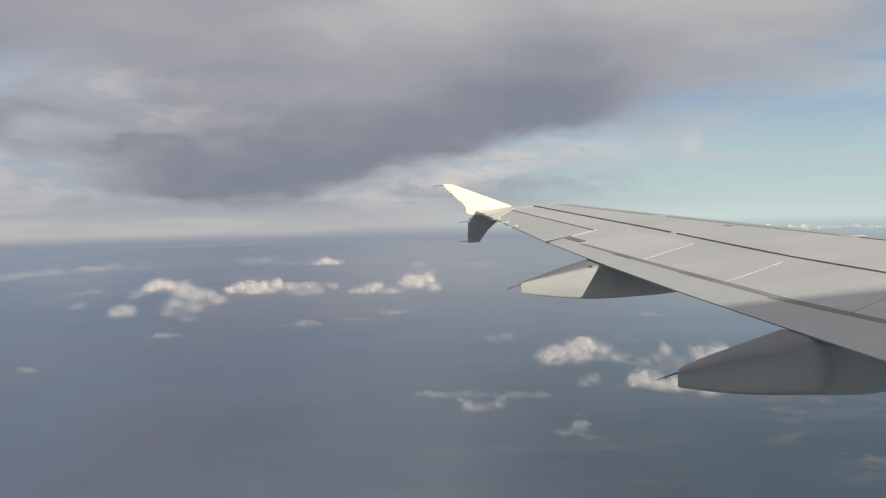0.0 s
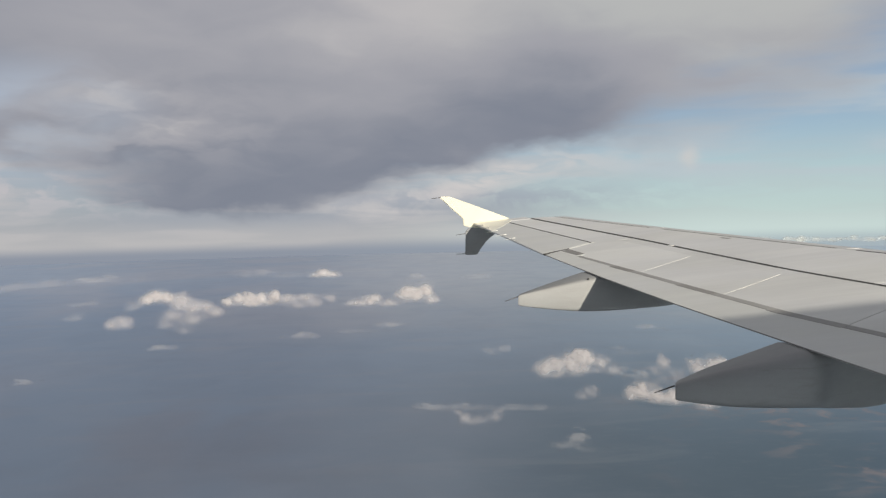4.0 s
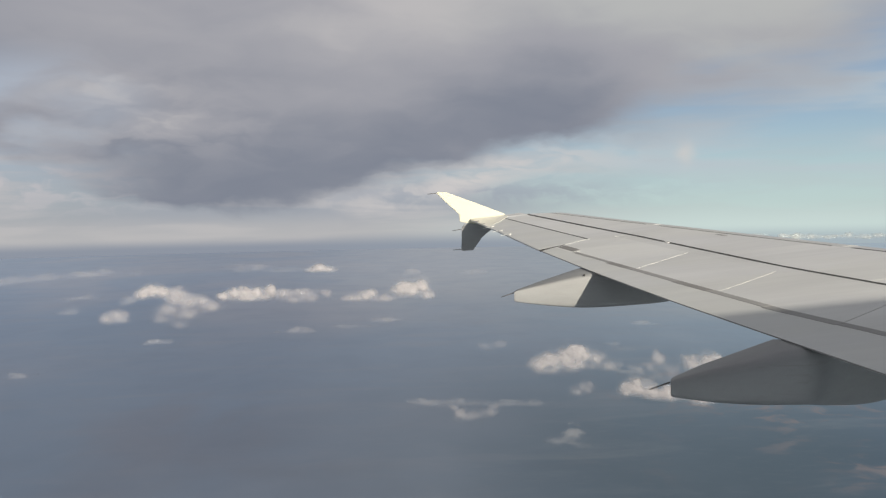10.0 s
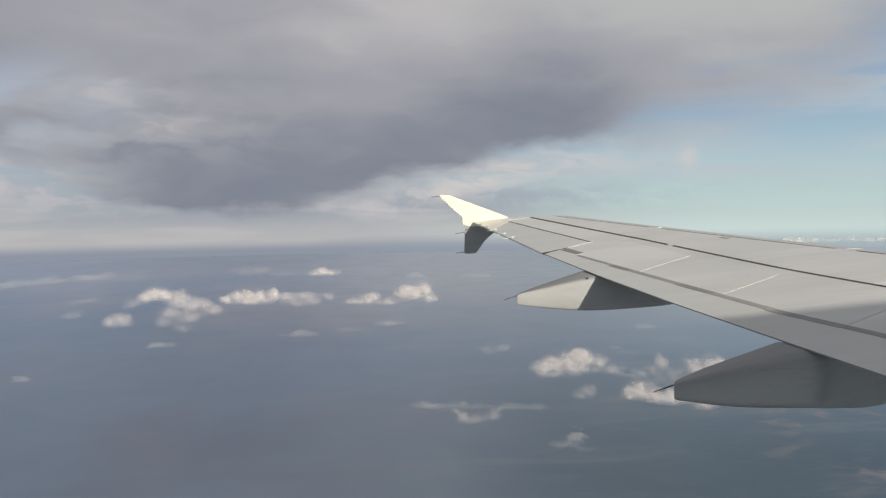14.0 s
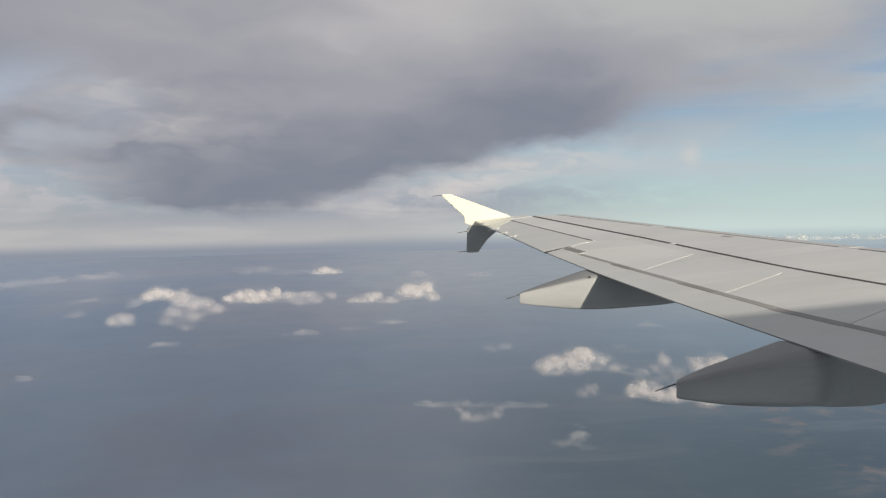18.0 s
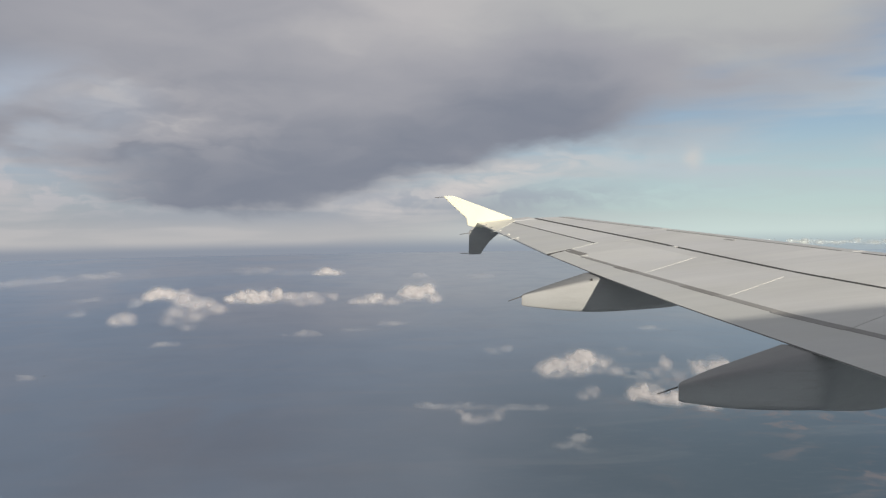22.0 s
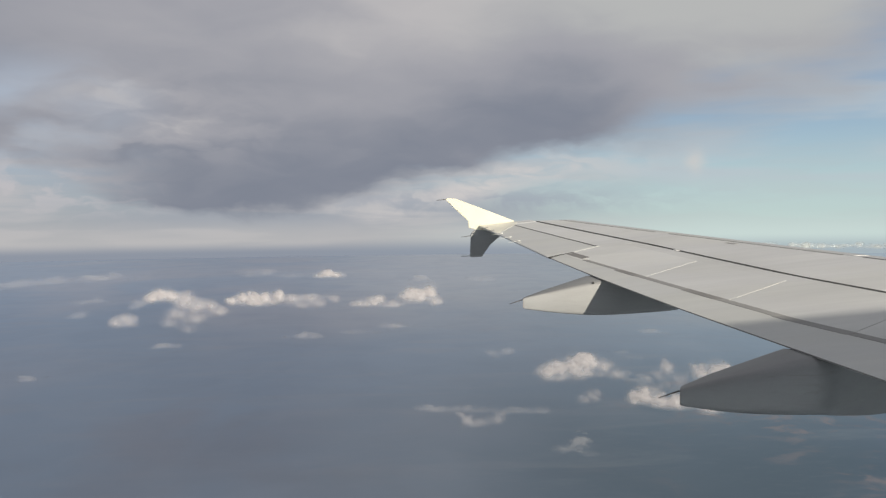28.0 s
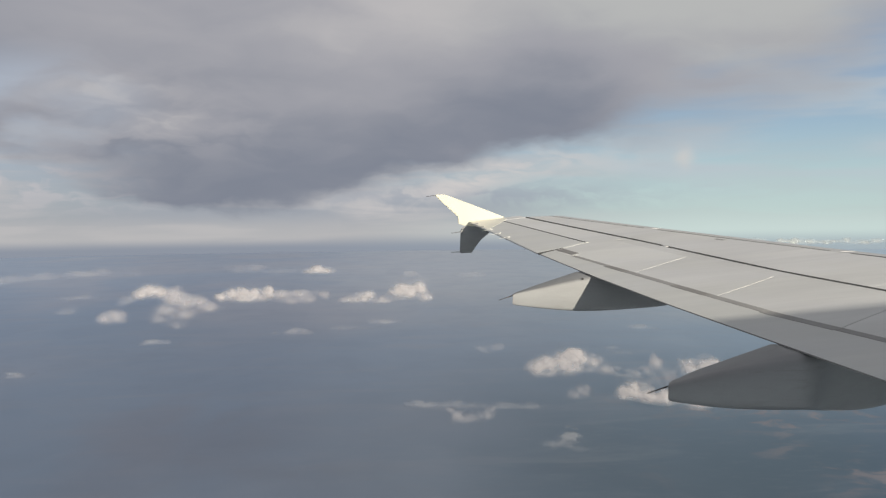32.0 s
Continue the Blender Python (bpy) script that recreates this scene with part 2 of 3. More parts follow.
    col = g.mix(g.step(broad, 0.36, 0.64), (0.640, 0.765, 0.900), (0.760, 0.820, 0.905))
    # lighter far out towards the nose: haze put into the colour
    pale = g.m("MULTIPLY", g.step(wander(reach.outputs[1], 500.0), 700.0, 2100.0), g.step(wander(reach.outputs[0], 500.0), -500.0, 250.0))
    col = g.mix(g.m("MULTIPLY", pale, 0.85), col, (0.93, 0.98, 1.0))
    # distance haze painted in as a bluish-white tint
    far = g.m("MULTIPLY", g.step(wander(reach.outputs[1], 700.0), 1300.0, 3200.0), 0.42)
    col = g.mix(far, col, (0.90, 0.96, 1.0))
    woods = g.m("MULTIPLY", g.step(wander(reach.outputs[0], 300.0), -130.0, 210.0), g.step(wander(reach.outputs[1], 300.0), 1050.0, 330.0))
    col = g.mix(g.m("MULTIPLY", woods, 0.82), col, (0.245, 0.330, 0.395))
    heath = g.m("MULTIPLY", g.m("MULTIPLY", g.step(murk, 0.45, 0.70), g.m("MULTIPLY", g.step(reach.outputs[0], 100.0, -140.0), g.step(reach.outputs[1], 1000.0, 450.0))), 0.45)
    col = g.mix(heath, col, (0.660, 0.630, 0.660))
    col = g.mix(g.m("MULTIPLY", g.step(streak, 0.46, 0.78), 0.26), col, (0.82, 0.84, 0.88))
    col = g.mix(g.m("MULTIPLY", g.step(ripple, 0.5, 0.8), 0.08), col, (0.84, 0.85, 0.88))
    mottle = g.noise(g.scaled(at, 0.8, 0.6, 1, (12, 7, 0)), 1 / 62, 5, 0.6, 0.5)
    col = g.mix(g.m("MULTIPLY", g.step(mottle, 0.40, 0.70), 0.16), col, (0.46, 0.565, 0.69))
    # pale bare fields in torn strips
    strips = g.noise(g.scaled(at, 0.75, 1, 1, (33, 71, 0)), 1 / 22, 5, 0.62, 0.8)
    tract = g.noise(g.scaled(at, 1, 1, 1, (5, 9, 0)), 1 / 120, 2, 0.5, 0.3)
    farmed = g.m("MULTIPLY", g.step(wander(reach.outputs[0], 120.0), 150.0, 250.0), g.step(reach.outputs[1], 900.0, 640.0))
    farmed = g.m("ADD", 0.07, g.m("MULTIPLY", farmed, 0.93))
    fields = g.m("MULTIPLY", g.m("MULTIPLY", g.step(strips, 0.50, 0.64), g.step(tract, 0.36, 0.56)), g.m("MULTIPLY", farmed, 0.42))
    # a blurred sky gloss, stronger at a low angle, stands in for haze in the air
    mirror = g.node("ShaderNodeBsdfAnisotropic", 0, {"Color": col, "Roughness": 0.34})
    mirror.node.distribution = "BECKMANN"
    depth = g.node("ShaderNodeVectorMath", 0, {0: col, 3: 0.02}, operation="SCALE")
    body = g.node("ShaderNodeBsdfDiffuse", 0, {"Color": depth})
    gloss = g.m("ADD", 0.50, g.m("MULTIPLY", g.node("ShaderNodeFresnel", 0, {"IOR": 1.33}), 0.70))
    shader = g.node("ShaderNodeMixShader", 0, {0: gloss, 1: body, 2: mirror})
    soil = g.node("ShaderNodeBsdfDiffuse", 0, {"Color": (0.46, 0.375, 0.36, 1)})
    shader = g.node("ShaderNodeMixShader", 0, {0: fields, 1: shader, 2: soil})
    g.tree.links.new(shader, g.tree.nodes.new("ShaderNodeOutputMaterial").inputs[0])
    return mat


def cloud_material(name, colour, thick):
    """Vapour: scatters light forwards and back, and thins out to nothing towards the cloud's frayed rim."""
    mat = bpy.data.materials.new(name)
    mat.use_nodes = True
    g = Tree(mat.node_tree)
    soft = g.tree.nodes.new("ShaderNodeAttribute")
    soft.attribute_name = "soft"
    at = g.node("ShaderNodeTexCoord", 3)
    tone = g.noise(at, 0.12, 3, 0.6)
    col = g.mix(g.step(tone, 0.3, 0.7), tuple(0.9 * c for c in colour), colour)
    base = g.node("ShaderNodeBsdfDiffuse", 0, {"Color": col})
    glow = g.node("ShaderNodeBsdfTranslucent", 0, {"Color": col})
    vapour_shader = g.node("ShaderNodeMixShader", 0, {0: 0.42, 1: base, 2: glow})
    cover = g.m("MULTIPLY", soft.outputs["Fac"], thick)
    shader = g.node("ShaderNodeMixShader", 0, {0: cover, 1: g.node("ShaderNodeBsdfTransparent"), 2: vapour_shader})
    g.tree.links.new(shader, g.tree.nodes.new("ShaderNodeOutputMaterial").inputs[0])
    return mat


GREY = material("wing_grey_paint", (0.668, 0.660, 0.655), 0.42, 0, (55, 0.03), (0.70, 0.20), 0.03, 0.25)
GREY_FLAP = material("flap_grey_paint", (0.602, 0.600, 0.592), 0.45, 0, (55, 0.03), (0.30, 0.12), 0.03, 0.25)
SLAT = material("slat_pale_metal", (0.62, 0.61, 0.60), 0.36, 0.25, (60, 0.03), (0.5, 0.06), 0.02, 0.4)
SEAL = material("black_sealant", (0.055, 0.052, 0.05), 0.7, 0, (30, 0.15), (0.3, 0.2))
RUBBER = material("grey_rubber_seal", (0.335, 0.325, 0.32), 0.7, 0, (30, 0.1), (0.3, 0.15))
RUBBER_DARK = material("dark_rubber_seal", (0.255, 0.245, 0.24), 0.7, 0, (30, 0.1), (0.3, 0.15))
# two pale tones, for clips and for sun gleam painted on panel edges
PALE = material("pale_clip_and_lit_edge", (0.86, 0.85, 0.80), 0.4, 0, (40, 0.08), (0.2, 0.10))
EDGE = material("lit_edge_and_clip", (0.72, 0.705, 0.68), 0.4, 0.0, (40, 0.08), (0.2, 0.12))
CUFF = material("pale_tip_paint", (0.80, 0.775, 0.69), 0.4, 0, (50, 0.02), (0.3, 0.06), 0.0)
WHITE = material("fence_white_paint", (0.78, 0.735, 0.585), 0.35, 0, (50, 0.02), (0.4, 0.03), 0.0)
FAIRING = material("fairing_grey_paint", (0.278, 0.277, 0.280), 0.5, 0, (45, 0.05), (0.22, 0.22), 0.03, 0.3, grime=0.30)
# much darker than the wing's grey, to deepen the shade beneath it
UNDER = material("wing_underside_shade", (0.13, 0.13, 0.135), 0.5, 0, (45, 0.04), (0.5, 0.10), 0.03, 0.3)
ROD = material("discharger_rod", (0.10, 0.09, 0.085), 0.5, 0, (60, 0.1), (0.2, 0.1))
ROD_PALE = material("pale_discharger_rod", (0.75, 0.74, 0.70), 0.4, 0, (60, 0.05), (0.2, 0.05))
# unseen hull, darkened to cut the light it bounces onto the fairings
HULL = material("fuselage_shade_grey", (0.09, 0.093, 0.10), 0.35, 0, (30, 0.02), (0.8, 0.04))
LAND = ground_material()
CLOUD = cloud_material("cumulus_white", (0.765, 0.71, 0.70), 0.62)
FAR_CLOUD = cloud_material("far_cloud_white", (0.86, 0.88, 0.84), 0.44)
SOFT_CLOUD = cloud_material("cumulus_grey", (0.72, 0.67, 0.67), 0.40)
WISP = cloud_material("thin_cloud_grey", (0.70, 0.67, 0.67), 0.14)
GAUZE = cloud_material("cloud_gauze", (0.70, 0.67, 0.665), 0.15)


# ---- mesh helpers ----
def mesh_object(name, bm, mat, parent=None, label="", smooth=False):
    data = bpy.data.meshes.new(name)
    bmesh.ops.recalc_face_normals(bm, faces=bm.faces)
    bm.to_mesh(data)
    bm.free()
    data.materials.append(mat)
    if smooth:
        for poly in data.polygons:
            poly.use_smooth = True
    ob = new(name, data)
    ob.parent = parent
    if label:
        tagged(ob, label)
    return ob


def part(name, bm, mat, parent, label="", smooth=False):
    return mesh_object(name, bm, mat, parent, label, smooth)


def raw_mesh(name, verts, faces, mat, parent=None, smooth=False):
    data = bpy.data.meshes.new(name)
    data.from_pydata(verts, [], faces)
    data.materials.append(mat)
    if smooth:
        data.polygons.foreach_set("use_smooth", [True] * len(data.polygons))
    ob = new(name, data)
    ob.parent = parent
    return ob


# ---- ground ----
GROUND_LEVEL = -142.0


def build_ground():
    bm = bmesh.new()
    rings = [0, 60, 150, 320, 700, 1500, 3000, 4940]
    loops = [[bm.verts.new((0, 0, GROUND_LEVEL))]]
    for r in rings[1:]:
        loops.append([bm.verts.new((r * math.sin(a * math.tau / 96), r * math.cos(a * math.tau / 96), GROUND_LEVEL)) for a in range(96)])
    for a in range(96):
        bm.faces.new((loops[0][0], loops[1][a], loops[1][(a + 1) % 96]))
        for lo, hi in zip(loops[1:], loops[2:]):
            bm.faces.new((lo[a], hi[a], hi[(a + 1) % 96], lo[(a + 1) % 96]))
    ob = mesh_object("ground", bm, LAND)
    if ob.data.polygons[0].normal.z < 0:
        ob.data.flip_normals()
    tagged(ob, "hazy blue-grey land far below with faint pale fields", "ground", kind="structure")


build_ground()


# ---- clouds ----
def bearing(az, el, height):
    """The place at that height above the window seen at azimuth az and elevation el, in degrees."""
    d = height / math.tan(radians(el))
    return Vector((d * math.sin(radians(az)), d * math.cos(radians(az)), height))


GRID = np.random.default_rng(7).random((32, 32, 32))


def lumps(points, octaves=4):
    """Smooth fractal noise from -1 to 1 at many points."""
    total, weight, scale = np.zeros(len(points)), 0.5, 1.0
    for k in range(octaves):
        p = points * scale + 5.3 * k
        cell = np.floor(p).astype(int)
        f = p - cell
        f = f * f * (3 - 2 * f)
        value = 0
        for dx in (0, 1):
            for dy in (0, 1):
                for dz in (0, 1):
                    w = np.abs(1 - dx - f[:, 0]) * np.abs(1 - dy - f[:, 1]) * np.abs(1 - dz - f[:, 2])
                    value = value + w * GRID[(cell[:, 0] + dx) % 32, (cell[:, 1] + dy) % 32, (cell[:, 2] + dz) % 32]
        total += (2 * value - 1) * weight
        weight, scale = weight * 0.55, scale * 2.1
    return total


CELL = 0.042


def vapour(name, place, lobes, mat, seed, ragged, rim, grow=0.0, depth=0.8, shift=0.0, grain=1.0, drawn=1.0, dense=1.0, sheet_only=False):
    """A billowing body swelling from rounded lobes on a level base, given in degrees as seen from afar; frayed to nothing at its rim."""
    unit = place.length * math.tan(radians(1))
    right = np.array((place.y, -place.x, 0)) / math.hypot(place.x, place.y)
    deep = np.array((place.x, place.y, 0)) / math.hypot(place.x, place.y)
    margin = 0.45 + grow
    lo_u, hi_u = min(x - rx for x, _, rx, _ in lobes) - margin, max(x + rx for x, _, rx, _ in lobes) + margin
    lo_v, hi_v = min(y - ry for _, y, _, ry in lobes) - margin, max(y + ry for _, y, _, ry in lobes) + margin
    u, v = np.meshgrid(np.arange(lo_u, hi_u, CELL), np.arange(lo_v, hi_v, CELL), indexing="ij")
    flat = np.stack([u.ravel() / drawn, np.full(u.size, seed * 7.3), 1.25 * v.ravel()], axis=1) / grain
    body = np.full(u.shape, -9.0)
    for x, y, rx, ry in lobes:
        below = np.where(v < y, 0.80, 1.0) * ry
        body = np.logaddexp(body * 9, (1 - np.hypot((u - x) / rx, (v - y) / below)) * (0.25 + 0.6 * min(rx, ry)) * 9) / 9
    wave = lumps(flat / 0.62 + seed * 3.7, 5).reshape(u.shape)
    billow = 0.30 - np.abs(lumps(flat / 0.42 + seed * 5.1 + 9, 4)).reshape(u.shape)
    fine = lumps(flat / 0.20 + seed * 2.3 + 4, 3).reshape(u.shape)
    density = body + grow + ragged * (0.20 * wave + 0.17 * billow + 0.08 * fine)
    # the base dissolves where the tops stay crisp
    base = (v - lo_v - margin) / max(hi_v - lo_v - 2 * margin, 0.1)
    soft = np.clip(density / (rim * np.clip(1.9 - 1.25 * base, 0.6, 2.0)), 0, 1)
    soft = soft * soft * (3 - 2 * soft)
    soft = dense * soft * np.clip(0.45 + 1.0 * base + 0.4 * wave, 0.15, 1)
    swell = np.sqrt(np.clip(body + grow + 0.12 * ragged * wave, 0, None) * 0.42)
    bulge = depth * unit * np.clip(swell + np.clip(density / 0.15, 0, 1) * (0.12 * billow + 0.015 * fine + 0.05), 0.0, None)
    spot = right[None, None] * (u * unit)[..., None] + np.array((0, 0, 1.0)) * (v * unit)[..., None] + deep * shift * unit
    front, back = spot - deep * bulge[..., None], spot + deep * bulge[..., None]
    verts = np.concatenate([front.reshape(-1, 3), back.reshape(-1, 3)])
    idx = np.arange(u.size).reshape(u.shape)
    ok = density > -0.02
    ok = ok[:-1, :-1] & ok[1:, :-1] & ok[1:, 1:] & ok[:-1, 1:]
    quads = np.stack([idx[:-1, :-1][ok], idx[1:, :-1][ok], idx[1:, 1:][ok], idx[:-1, 1:][ok]], axis=1)
    faces = quads if sheet_only else np.concatenate([quads, quads[:, ::-1] + u.size])
    used, inverse = np.unique(faces, return_inverse=True)
    ob = raw_mesh(name, verts[used].tolist(), inverse.reshape(faces.shape).tolist(), mat, None, True)
    thin = ob.data.attributes.new("soft", "FLOAT", "POINT")
    thin.data.foreach_set("value", np.concatenate([soft.ravel(), soft.ravel()])[used])
    return ob


def cumulus(az, el, words, mat, seed, ragged, lobes):
    """A low cloud with its base at that bearing; a dense one trails a veil of thin vapour."""
    at = bearing(az, el, -55.0)
    near = el < -8.0
    if mat == WISP:
        ob = vapour("cloud", at, lobes, mat, seed, 1.9 * ragged, 0.70, 0.12, 0.30, 0.0, 0.75, 2.2)
    else:
        rim = (0.40 if mat == CLOUD else 0.70) * (1.35 if near else 1.0)
        ob = vapour("cloud", at, lobes, mat, seed, (1.9 if near else 1.0) * ragged, rim, 0.12 if mat == SOFT_CLOUD else 0.07 if near else 0.03, grain=1.65 if near else 1.0, dense=0.80 if near else 1.0)
    ob.location = at
    tagged(ob, words, "cloud", group="low clouds over the land")
    if mat == CLOUD or len(lobes) > 6:
        veil = vapour("fringe", at, lobes, GAUZE, seed + 31, 2.4, 0.75, 0.20 if near else 0.14, 0.25, 0.3, 1.5 if near else 1.1, 1.3, sheet_only=True)
        veil.parent = ob
        tagged(veil, "thin torn vapour round the cloud")
    return ob


def build_low_clouds():
    cumulus(0.2, -5.28, "low white cumulus with a domed top, flat based", CLOUD, 8, 0.9, ((-2.68, 0.35, 0.76, 0.34), (-1.80, 0.47, 0.84, 0.45), (-1.27, 0.61, 0.42, 0.38), (-0.48, 0.29, 0.76, 0.34), (0.59, 0.79, 0.76, 0.61), (1.28, 0.78, 0.76, 0.57), (2.04, 0.99, 0.54, 0.53), (2.45, 0.41, 0.65, 0.46)))
    cumulus(-9.3, -5.00, "bright white cumulus, long and lumpy", CLOUD, 5, 1.0, ((-1.63, 0.44, 0.54, 0.33), (-0.87, 0.55, 0.54, 0.48), (-0.18, 0.60, 0.51, 0.52), (0.58, 0.57, 0.55, 0.48), (1.42, 0.69, 0.48, 0.52), (1.12, 0.33, 0.81, 0.37), (-0.33, 0.31, 1.31, 0.37)))
    cumulus(-5.7, -5.19, "thin grey cloud shreds beside a cumulus", SOFT_CLOUD, 6, 1.3, ((-1.28, 0.70, 0.67, 0.34), (-0.06, 0.73, 0.75, 0.34), (-0.70, 0.26, 0.97, 0.30), (0.57, 0.37, 0.67, 0.34), (1.54, 0.53, 0.41, 0.38)))
    cumulus(-15.3, -4.51, "small bright cumulus with a rounded top", CLOUD, 3, 0.9, ((-0.56, 0.30, 0.58, 0.46), (0.04, 0.44, 0.64, 0.52), (0.66, 0.36, 0.52, 0.46)))
    cumulus(-13.6, -6.53, "loose grey-white cumulus with frayed edges", SOFT_CLOUD, 4, 0.95, ((-0.16, 2.05, 0.77, 0.69), (0.60, 1.72, 0.85, 0.62), (1.34, 1.76, 0.64, 0.44), (-0.64, 1.24, 0.91, 0.54), (-1.24, 0.69, 0.62, 0.32), (0.40, 0.93, 0.78, 0.55), (-0.04, 0.26, 0.63, 0.33), (1.9, 1.35, 0.7, 0.40)))
    cumulus(-17.7, -6.03, "small faint grey cumulus", SOFT_CLOUD, 9, 1.1, ((-0.37, 0.38, 0.57, 0.42), (0.39, 0.40, 0.61, 0.53)))
    cumulus(-18.7, -5.36, "thin distant grey cloud streak", WISP, 12, 1.2, ((-0.46, 1.10, 0.99, 0.21), (-1.45, 0.28, 0.58, 0.24), (2.02, 0.80, 0.54, 0.32)))
    cumulus(-4.6, -3.20, "small distant white cumulus", CLOUD, 10, 0.7, ((-0.04, 0.33, 0.60, 0.34), (0.59, 0.24, 0.71, 0.30), (-0.53, 0.20, 0.52, 0.23)))
    cumulus(-8.6, -3.09, "thin distant grey cloud streak", WISP, 11, 1.0, ((1.23, 0.16, 2.23, 0.22), (-1.14, 0.30, 0.87, 0.33), (-0.05, 0.35, 0.73, 0.30)))
    cumulus(-21.3, -3.46, "long pale cloud streak before the horizon", WISP, 13, 1.0, ((-2.56, 0.35, 0.91, 0.27), (-0.25, 0.48, 2.40, 0.28), (2.98, 0.65, 2.01, 0.21)))
    cumulus(1.5, -3.58, "faint grey cloud shred", WISP, 21, 1.2, ((0.00, 0.18, 0.76, 0.23),))
    cumulus(5.7, -3.52, "faint grey cloud shred", WISP, 22, 1.2, ((0.00, 0.15, 0.99, 0.19),))
    cumulus(6.9, -8.60, "faint grey cloud shred", WISP, 23, 1.2, ((-0.39, 0.21, 0.53, 0.26), (0.40, 0.39, 0.46, 0.26)))
    cumulus(12.3, -10.19, "broad white cumulus with a ragged top", CLOUD, 24, 1.0, ((-2.05, 0.58, 0.72, 0.60), (-1.23, 0.77, 0.83, 0.67), (-0.45, 1.00, 0.82, 0.71), (0.11, 1.30, 0.71, 0.59), (0.84, 1.15, 0.78, 0.59), (1.57, 0.97, 0.74, 0.52), (2.29, 0.65, 0.66, 0.40), (-1.46, 0.29, 0.98, 0.37), (0.43, 0.63, 1.71, 0.52)))
    cumulus(16.1, -10.72, "thin torn vapour between two cumulus clouds", WISP, 25, 1.6, ((-0.73, 0.83, 0.73, 0.37), (0.06, 0.55, 0.80, 0.33), (0.69, 0.28, 0.65, 0.33)))
    cumulus(18.0, -12.10, "broad white cumulus, lumpy and bright", CLOUD, 15, 1.0, ((-2.11, 0.80, 0.66, 0.33), (-1.50, 1.06, 0.94, 0.51), (-0.62, 0.91, 0.94, 0.58), (0.40, 0.86, 0.86, 0.61), (1.31, 0.68, 0.85, 0.50), (2.51, 0.41, 1.04, 0.39)))
    cumulus(17.7, -10.66, "thin torn cloud rags", SOFT_CLOUD, 14, 1.5, ((0.13, 1.61, 0.50, 0.58), (-0.34, 0.98, 0.65, 0.51), (-0.95, 0.72, 0.43, 0.33), (0.25, 0.38, 0.72, 0.47), (0.96, 0.83, 0.64, 0.51)))
    cumulus(21.0, -9.91, "white cumulus with a low rounded top", CLOUD, 26, 1.0, ((-1.03, 0.48, 0.77, 0.65), (0.08, 0.69, 0.83, 0.50), (0.96, 0.47, 0.82, 0.50)))
    cumulus(24.6, -11.27, "large white domed cumulus", CLOUD, 17, 0.9, ((-2.35, 0.50, 0.89, 0.71), (-1.50, 0.96, 0.95, 0.92), (-0.51, 1.21, 1.00, 1.05), (0.63, 1.20, 0.98, 0.97), (1.44, 0.86, 0.97, 0.76), (2.23, 0.46, 0.64, 0.41)))
    cumulus(12.9, -11.58, "small thin cloud rag", SOFT_CLOUD, 16, 1.2, ((-0.33, 0.26, 0.63, 0.33), (0.34, 0.49, 0.52, 0.44)))
    cumulus(5.7, -13.30, "thin frayed cloud low over the land", SOFT_CLOUD, 18, 1.3, ((-0.96, 0.51, 0.58, 0.48), (1.02, 0.53, 0.65, 0.44), (-0.03, 0.35, 1.15, 0.44)))
    cumulus(6.7, -12.33, "thin flat streak of torn cloud", WISP, 27, 1.2, ((-2.87, 0.33, 2.07, 0.22), (0.13, 0.22, 2.44, 0.22), (2.73, 0.14, 1.59, 0.18)))
    cumulus(12.2, -15.00, "thin torn cloud wisps low over the land", WISP, 19, 1.5, ((0.14, 0.98, 0.64, 0.40), (-0.78, 0.50, 0.98, 0.29), (0.67, 0.24, 1.04, 0.29)))
    cumulus(15.3, -8.70, "faint grey cloud shred", WISP, 28, 1.4, ((-0.36, 0.50, 0.51, 0.33), (0.36, 0.21, 0.80, 0.26)))
    cumulus(-23.2, -8.94, "thin flat streak of torn cloud", WISP, 29, 1.2, ((0.00, 0.16, 0.80, 0.20),))
    cumulus(-15.2, -7.44, "thin flat streak of torn cloud", WISP, 30, 1.2, ((0.00, 0.14, 0.83, 0.18),))
    cumulus(-6.4, -7.17, "thin flat streak of torn cloud", WISP, 31, 1.2, ((0.00, 0.15, 0.97, 0.19),))
    cumulus(-1.1, -7.01, "thin flat streak of torn cloud", WISP, 32, 1.2, ((-1.13, 0.19, 1.44, 0.19), (1.15, 0.61, 0.92, 0.15)))
    cumulus(17.0, -6.97, "thin flat streak of torn cloud", WISP, 33, 1.2, ((0.00, 0.15, 1.01, 0.18),))
    # bright cloud tops along the horizon, towards the nose
    for i, az in enumerate((21.6, 23.4, 25.3, 27.1, 29.2, 31.4)):
        at = Vector((4200 * math.sin(radians(az)), 4200 * math.cos(radians(az)), -104))
        lobes = [(1.1 * math.sin(2.4 * k + i), 0.16 + 0.07 * math.sin(5.1 * k + 2 * i), 0.42 + 0.12 * math.cos(3.3 * k), 0.17 + 0.07 * math.sin(4.0 * k + i)) for k in range(6)]
        ob = vapour("cloud", at, lobes, FAR_CLOUD, 40 + i, 0.8, 0.42, 0.02, 0.4)
        ob.location = at
        tagged(ob, "distant white cloud tops on the horizon", "cloud", group="low clouds over the land")


build_low_clouds()


# ---- aircraft ----
def surface(x, y):
    """Height of the wing's upper skin, by its dihedral, upward flex and incidence."""
    return -1.7612 + 0.08659 * y + 0.001 * y * y + 0.11112 * (x - 4.687 + 0.4 * y)


def line(*points):
    ys, xs = zip(*points)
